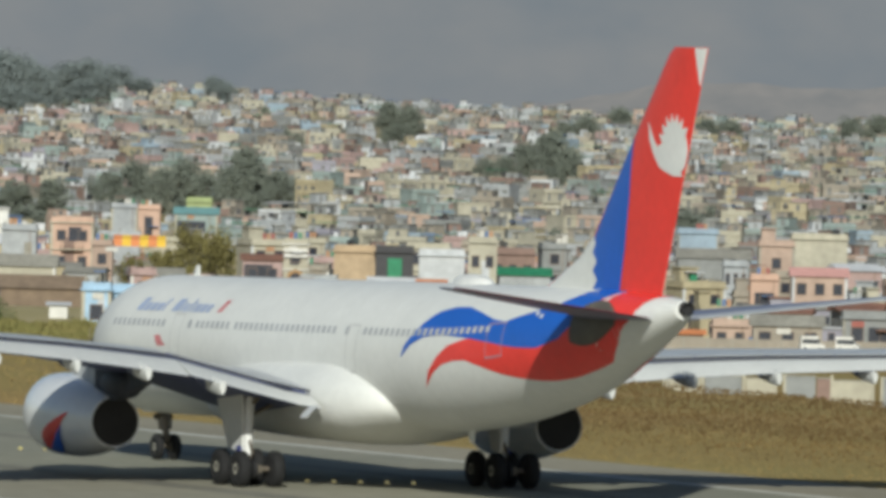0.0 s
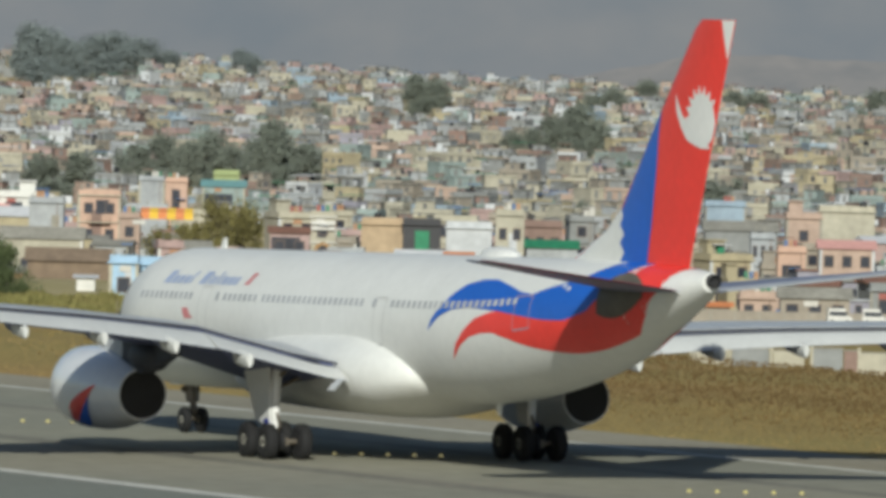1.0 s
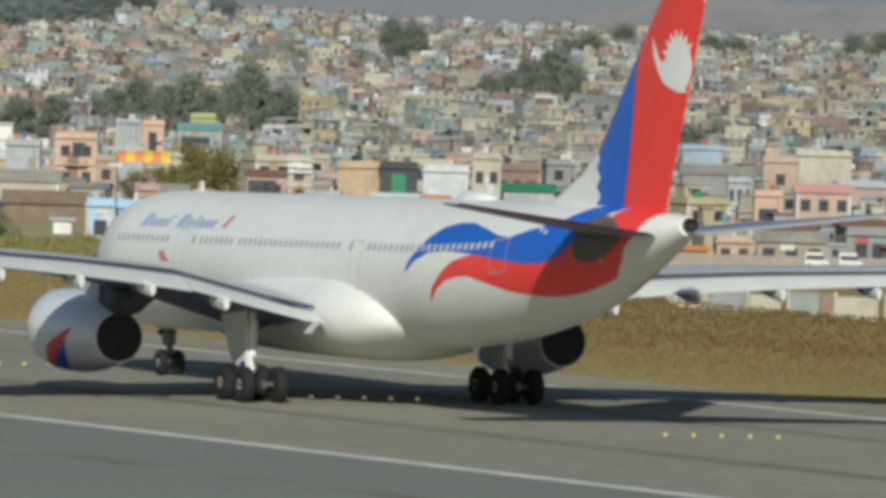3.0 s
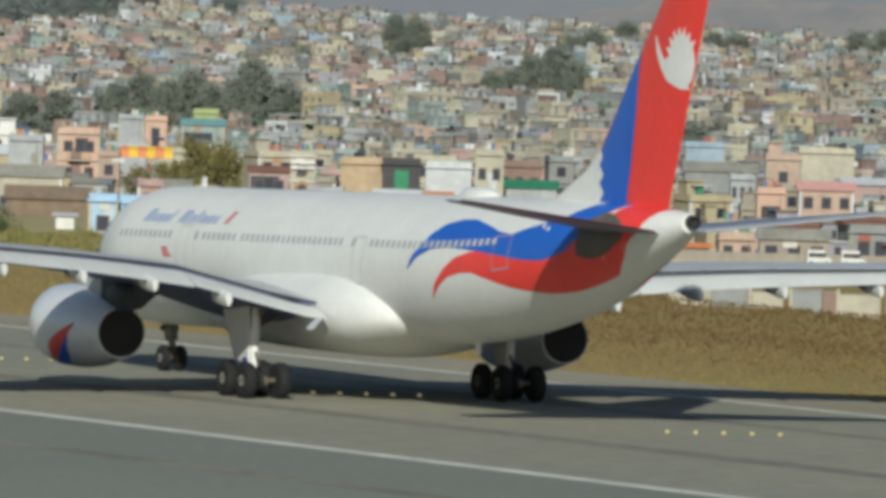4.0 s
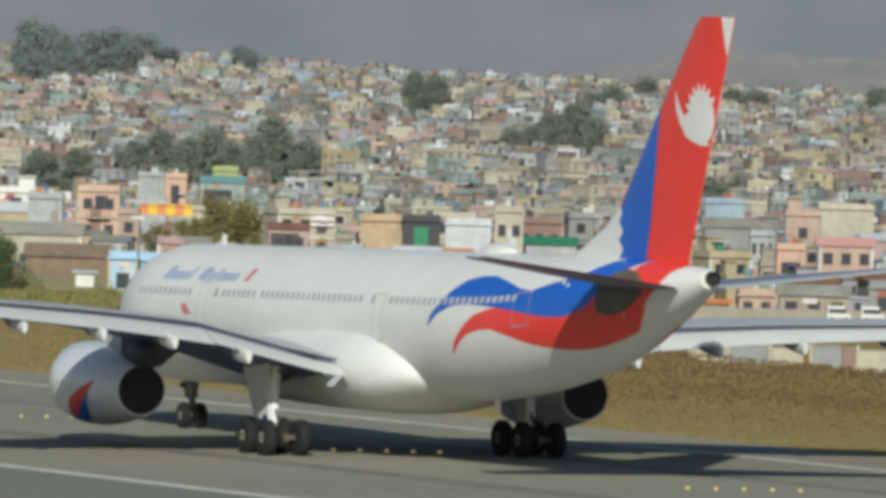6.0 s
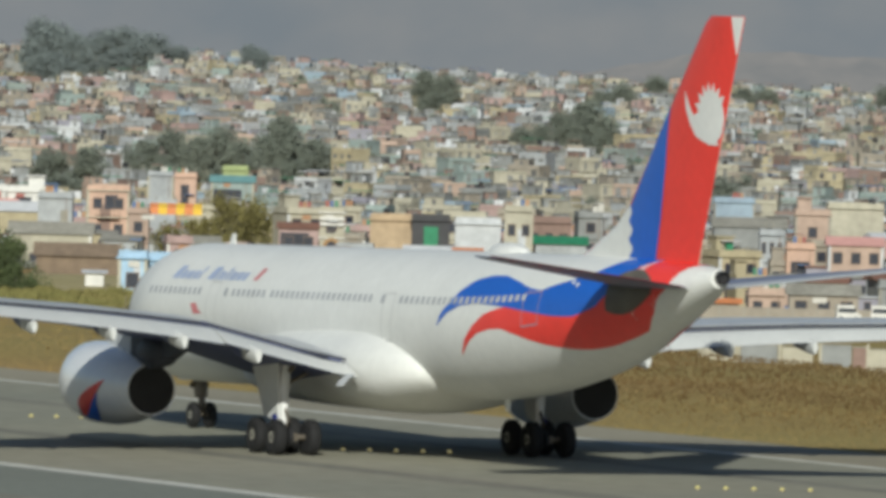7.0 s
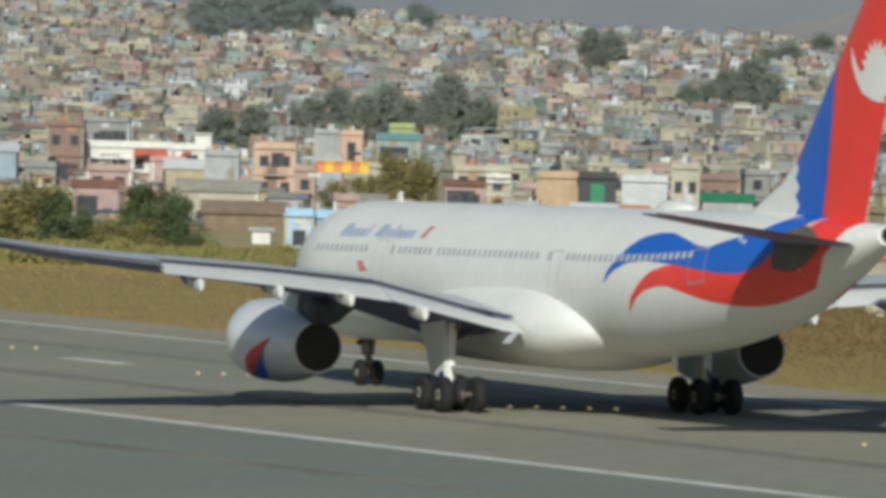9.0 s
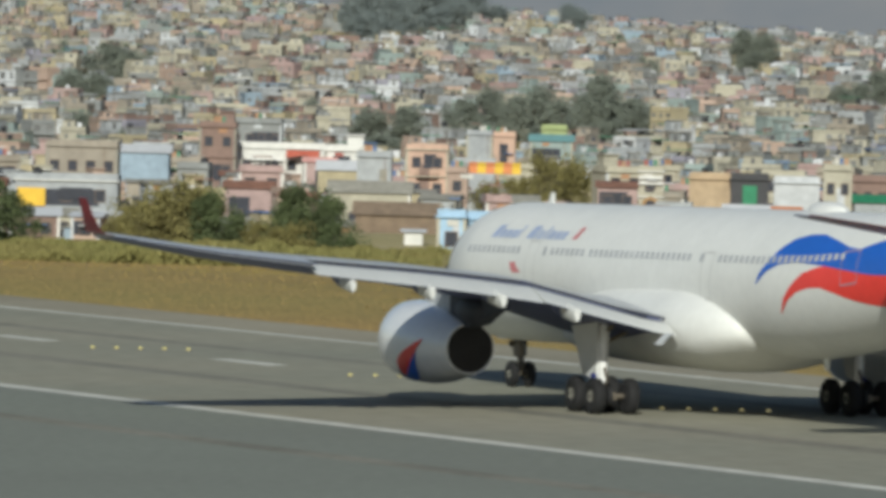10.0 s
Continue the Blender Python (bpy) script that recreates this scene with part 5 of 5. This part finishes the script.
part("arch_opening", Mesh().turned((0, .02, 0), (0, -1, 0), [(0, .62), (.06, .6)], 20), PANEN, t)
t = thing("market_doors", "black and green roll-up doors of a market hall", "door", pose(1.6, 1244.3, ground_z(1.6, 1244)))
for x0, x1, c in ((-2.2, -.9, "black"), (-.8, .9, "green"), (1.1, 1.9, "black")):
    box_part("door_leaf", t, WALL_OF[c], (x0, -.1, 1.0, x1, 0, 7.2), "green door leaf" if c == "green" else "black opening")
t = thing("boundary_wall", "dusty tan boundary wall along the field", "wall", pose(37, 930, ground_z(37, 930)))
for k in range(14):
    box_part("wall_panel", t, WALL_OF["tan"], (-14 + 2.2 * k, 0, -.5, -14 + 2.2 * k + 2.12, .2, 1.05))
    box_part("post", t, SLAB, (-14 + 2.2 * k - .1, -.05, -.5, -14 + 2.2 * k + .02, .25, 1.15))


t = thing("garden_wall", "low cream plastered wall with gate openings below the field", "wall", pose(29, 700, ground_z(29, 700)))
WALL_TOP = -4.7 - ground_z(29, 700)
for k, (x0, x1, c) in enumerate(((-9.5, -7.2, "cream"), (-6.9, -4.4, "concrete"), (-4.1, -2.2, "cream"), (-1.4, 0.6, "concrete"), (0.7, 1.6, "brick"), (1.8, 4.4, "cream"), (5.2, 7.4, "concrete"), (7.6, 10.0, "cream"), (10.6, 13.5, "concrete"))):
    panel = box_part("wall_panel", t, WALL_OF[c], (x0, 0, -.6, x1, .2, WALL_TOP - .12 * (k % 3)))
    box_part("coping", panel, SLAB, (x0 - .03, -.04, WALL_TOP - .12 * (k % 3), x1 + .03, .24, WALL_TOP - .12 * (k % 3) + .08))
for x in (-9.65, -7.05, -4.25, -2.1, -1.5, 1.7, 4.5, 5.1, 7.5, 10.1, 10.5, 13.6):
    box_part("pier", t, WALL_OF["cream"], (x - .09, -.06, -.6, x + .09, .26, WALL_TOP + .12))


def vehicle(x, y, turn, label):
    """A small white van."""
    v = thing("van", label, "van", pose(x, y, ground_z(x, y), 0, 0, turn) @ Matrix.Diagonal((.75, .8, .85, 1)), "vans behind the field")
    m = Mesh()
    m.rings([[(-1.5, -.75, z0), (1.4, -.75, z0), (1.4, .75, z0), (-1.5, .75, z0)] if z0 < .9 else [(-1.45, -.68, z0), (1.0 if z0 < 1.5 else .6, -.68, z0), (1.0 if z0 < 1.5 else .6, .68, z0), (-1.45, .68, z0)] for z0 in (.3, .85, .9, 1.5, 1.75)])
    part("body", m, WALL_OF["bright"], v)
    box_part("windscreen", v, GLASSD, (-1.3, -.71, 1.0, .8, -.69, 1.45))
    for sx in (-.95, .85):
        for sy in (-.72, .72):
            part("wheel", Mesh().tube((sx, sy - .08, .3), (sx, sy + .08, .3), .3, .3, 14), RUBBER, v)


vehicle(38.7, 924, 5, "small white van parked behind the field")
vehicle(41.9, 924, -8, "small white van parked beside another")

NEAR_END = 1630.0
NEAR_WEIGHTS = (15, 14, 11, 6, 12, 8, 0, 1, 8, 15, 9, 1)


def fill_near():
    """Plain houses between the ones at the field's edge and the slope."""
    rnd = random.Random(5)
    names = [n for n, c in PALETTE]
    for y in (1090, 1140, 1190, 1245, 1290, 1330, 1375, 1420, 1465, 1510, 1555, 1600):
        x = -.084 * y
        while x < .06 * y:
            w = rnd.uniform(2.6, 6)
            x += w * .5 + rnd.uniform(2.2, 7)
            limit = 99.0
            for ox, oy, ow, otop in EDGE:
                if abs(x * oy / y - ox) < ow / 2 + w * .5 + .4 and -24 < oy - y < 420:
                    limit = min(limit, EYE[2] + (otop - 3.2 - EYE[2]) * y / oy)
            if limit < ground_z(x, y) + 2.7 or in_grove(x, y):
                continue
            col = rnd.choices(names, NEAR_WEIGHTS)[0]
            fl = rnd.choice((1, 1, 2, 2, 2, 3))
            gable = rnd.random() < .3
            top = ground_z(x, y) + fl * 2.35 + rnd.uniform(.2, 1.0)
            low = top > limit
            if low:
                fl, top, gable = 1, limit - .7, True
            house(x, y, top, w, rnd.uniform(4, 6.5), col, fl, f"small {col.replace('greywhite', 'grey-white').replace('skyblue', 'pale blue')} house of {('one storey', 'two storeys', 'three storeys')[fl - 1]} with a {'pitched tin' if gable else 'flat concrete'} roof", rnd.uniform(-22, 22),
                  "gable" if gable else "flat", bays=max(1, int(w / 2.2)), stair=rnd.choice((0, 0, 1, -1)) if not gable else 0, tank=rnd.choice((0, 0, 1)) if not gable else 0, roofcol=rnd.choice(("rust", "tin", "grey", "grey", "grey")), group="small houses below the slope")


EDGE = list(SPANS) + [(-32.7, 1400, 8.5, -10.2), (-25.5, 1300, 9, -9.0), (1.6, 1248, 7, -9.5)]
fill_near()


def build_town():
    rnd = random.Random(11)
    belts, y, spots = {}, NEAR_END + 10, []
    while y < 4380:
        step = 19 + 7 * (y - NEAR_END) / 2900
        x = -0.083 * y - 10
        while x < 0.058 * y + 10:
            x += rnd.uniform(5.5, 10.5)
            yy = y + rnd.uniform(-8, 8)
            if in_grove(x, yy):
                continue
            if rnd.random() < .11:
                spots.append((x, yy))
                continue
            mesh = belts.setdefault(int((y - NEAR_END) // 480), Mesh())
            far_house(mesh, rnd, x, yy, ground_z(x, yy) - rnd.uniform(0, 1.2), rnd.choice((-.6, -.3, 0, .25, .55)) + rnd.uniform(-.15, .15))
        y += step
    for i, mesh in belts.items():
        tagged(new("distant_houses", mesh.data("distant_houses", FAR_MATS)), "crowded pastel concrete houses covering the hazy slope", "houses", kind="stuff")
    rnd.shuffle(spots)
    for i, (x, y) in enumerate(spots[:290]):
        tree(x, y, rnd.uniform(4.5, 9.5), rnd.uniform(4, 8), "small", "small green tree between the houses, haze in its leaf colour", "small trees between the houses", i)


build_town()


# ---------------------------------------------------------------- grass
def tufts(name, label, material, count, place, tall, seed):
    """Dry grass blades in one mesh, three to a tuft."""
    rng = np.random.default_rng(seed)
    pts = place(rng, count)
    n = len(pts)
    h = tall * rng.uniform(.5, 1.25, n)
    v = np.zeros((n, 3, 3, 3))
    for k in range(3):
        a = rng.uniform(0, 2 * np.pi, n)
        lean = rng.normal(0, .35, (n, 2)) * h[:, None]
        wd = .35 * h
        dx, dy = np.cos(a) * wd, np.sin(a) * wd
        v[:, k, 0] = pts + np.stack([-dx, -dy, 0 * a - .02], 1)
        v[:, k, 1] = pts + np.stack([dx, dy, 0 * a - .02], 1)
        v[:, k, 2] = pts + np.stack([lean[:, 0], lean[:, 1], h], 1)
    me = bpy.data.meshes.new(name)
    me.from_pydata(v.reshape(-1, 3), [], np.arange(n * 9).reshape(-1, 3).tolist())
    me.materials.append(material)
    tagged(new(name, me), label, "grass", kind="stuff")


def field(rng, n, v0, v1):
    u, v = rng.uniform(-60, 330, n), v0 + (v1 - v0) * rng.uniform(0, 1, n) ** 1.3
    x, y = RUN.x * u + ACR.x * v, 400 + RUN.y * u + ACR.y * v
    keep = (y < 640) & (x > -.09 * y) & (x < .07 * y) & ((v < 77) | (x < 6))
    x, y = x[keep], y[keep]
    return np.stack([x, y, np.array([ground_z(a, b) for a, b in zip(x, y)])], 1)


def half_field(rng, n, v0, v1, dead):
    """The burnt part of the field lies behind the airliner's tail, the pale part beyond its nose."""
    p = field(rng, n, v0, v1)
    burnt = p[:, 0] > -9 + rng.normal(0, 5, len(p))
    across = ACR.x * p[:, 0] + ACR.y * (p[:, 1] - 400)
    return p[(burnt == dead) & (rng.uniform(0, 1, len(p)) < (across - v0) / 26)]


def dead_patch(rng, n):
    """Dead grass on the nearer half of the field, thicker away from the runway."""
    u, v = rng.uniform(-60, 130, n), 24 + 30 * rng.uniform(0, 1, n) ** .6
    x, y = RUN.x * u + ACR.x * v, 400 + RUN.y * u + ACR.y * v
    keep = (x > -6 + rng.normal(0, 5, n)) & (x < .07 * y)
    x, y = x[keep], y[keep]
    return np.stack([x, y, np.array([ground_z(a, b) for a, b in zip(x, y)])], 1)


G1 = mat("straw_grass", (0.31, 0.24, 0.090), 0.9, vary=.06, scale=.09, fine=.6, tint=(0.37, 0.26, 0.115), stretch=(.25, .9, 1), hue=.06, spec=.1)
G2 = mat("rust_grass", (0.34, 0.235, 0.115), 0.9, vary=.06, scale=.06, fine=.6, tint=(0.32, 0.225, 0.105), stretch=(.22, .9, 1), hue=.06, spec=.1)
G3 = mat("olive_scrub", (0.195, 0.190, 0.068), 0.9, vary=.10, scale=.10, fine=.6, tint=(0.22, 0.19, 0.075), hue=.10, spec=.1)
tufts("verge_grass", "straw-coloured dry grass beside the runway", G1, 36000, lambda r, n: field(r, n, 23, 46), .06, 1)
tufts("field_grass", "rust-brown dry grass across the airfield", G2, 26000, lambda r, n: field(r, n, 38, 150), .07, 2)
G5 = mat("olive_straw_grass", (0.245, 0.205, 0.072), 0.9, vary=.10, scale=.07, fine=.6, tint=(0.33, 0.235, 0.095), stretch=(.22, .9, 1), hue=.06, spec=.1)
G4 = mat("dead_brown_grass", (0.105, 0.066, 0.029), 0.9, vary=.08, scale=.06, fine=.6, tint=(0.15, 0.098, 0.040), stretch=(.22, .9, 1), hue=.06, spec=.1)
tufts("tall_grass", "tall dead brown grass at the back of the field", G4, 190000, lambda r, n: half_field(r, n, 30, 165, True), .13, 4)
tufts("pale_grass", "straw and olive grass at the back of the field", G5, 80000, lambda r, n: half_field(r, n, 40, 165, False), .12, 7)
tufts("dead_grass", "low dead brown grass thinning towards the runway", G4, 40000, dead_patch, .06, 6)


def scrub_belt(rng, n):
    """Leafy clumps heaped to an uneven height along the edge of the field."""
    x, y = rng.uniform(-66, -17, n), rng.uniform(600, 700, n)
    lift = rng.uniform(0, 1, n) ** .7
    return np.stack([x, y, np.array([ground_z(a, b) - .1 + f * max(.1, .55 + .95 * noise.noise((a / 3.2, b / 12, .7)) + .4 * noise.noise((a / 1.1, b / 5, 2.7))) for a, b, f in zip(x, y, lift)])], 1)


tufts("scrub", "tall olive and yellow scrub at the field's edge", G3, 190000, scrub_belt, .38, 3)


# ---------------------------------------------------------------- fence along the field
def build_fence():
    t = thing("perimeter_fence", "thin grey wire fence on posts along the airfield", "fence", pose(0, 0, 0))
    post = Mesh().tube((0, 0, -.3), (0, 0, 1.25), .035, .03, 6)
    post = post.data("post", METAL)
    at = []
    for k in range(46):
        x = -16 + 1.6 * k
        y = 572 - .12 * k
        p = part("post", post, METAL, t)
        p.location = (x, y, ground_z(x, y))
        at.append(p.location.copy())
    for h in (.4, .8, 1.2):
        m = Mesh()
        for a, b in zip(at[:-1], at[1:]):
            m.tube((a.x, a.y, a.z + h), (b.x, b.y, b.z + h), .008, .008, 4)
        part("wire", m, METAL, t)


build_fence()


# a bank of dry earth before the brown shed
bank = Mesh()
bank.rings([[(x, y, ground_z(x, y) - .4 + hgt * (1 if -44 < x < -20 else .1)) for x in np.arange(-50, -13, 3.0)] for y, hgt in ((930, 0), (958, 1.4), (985, 2.3), (1012, 2.1), (1030, 0))], closed=False)
tagged(new("earth_bank", bank.data("earth_bank", mat("dry_earth", (0.41, 0.345, 0.20), .95, vary=.10, scale=.15, fine=1.0, tint=(0.35, 0.30, 0.145), spec=.1), True)), "tan bank of dry earth behind the field", "bank", kind="structure")
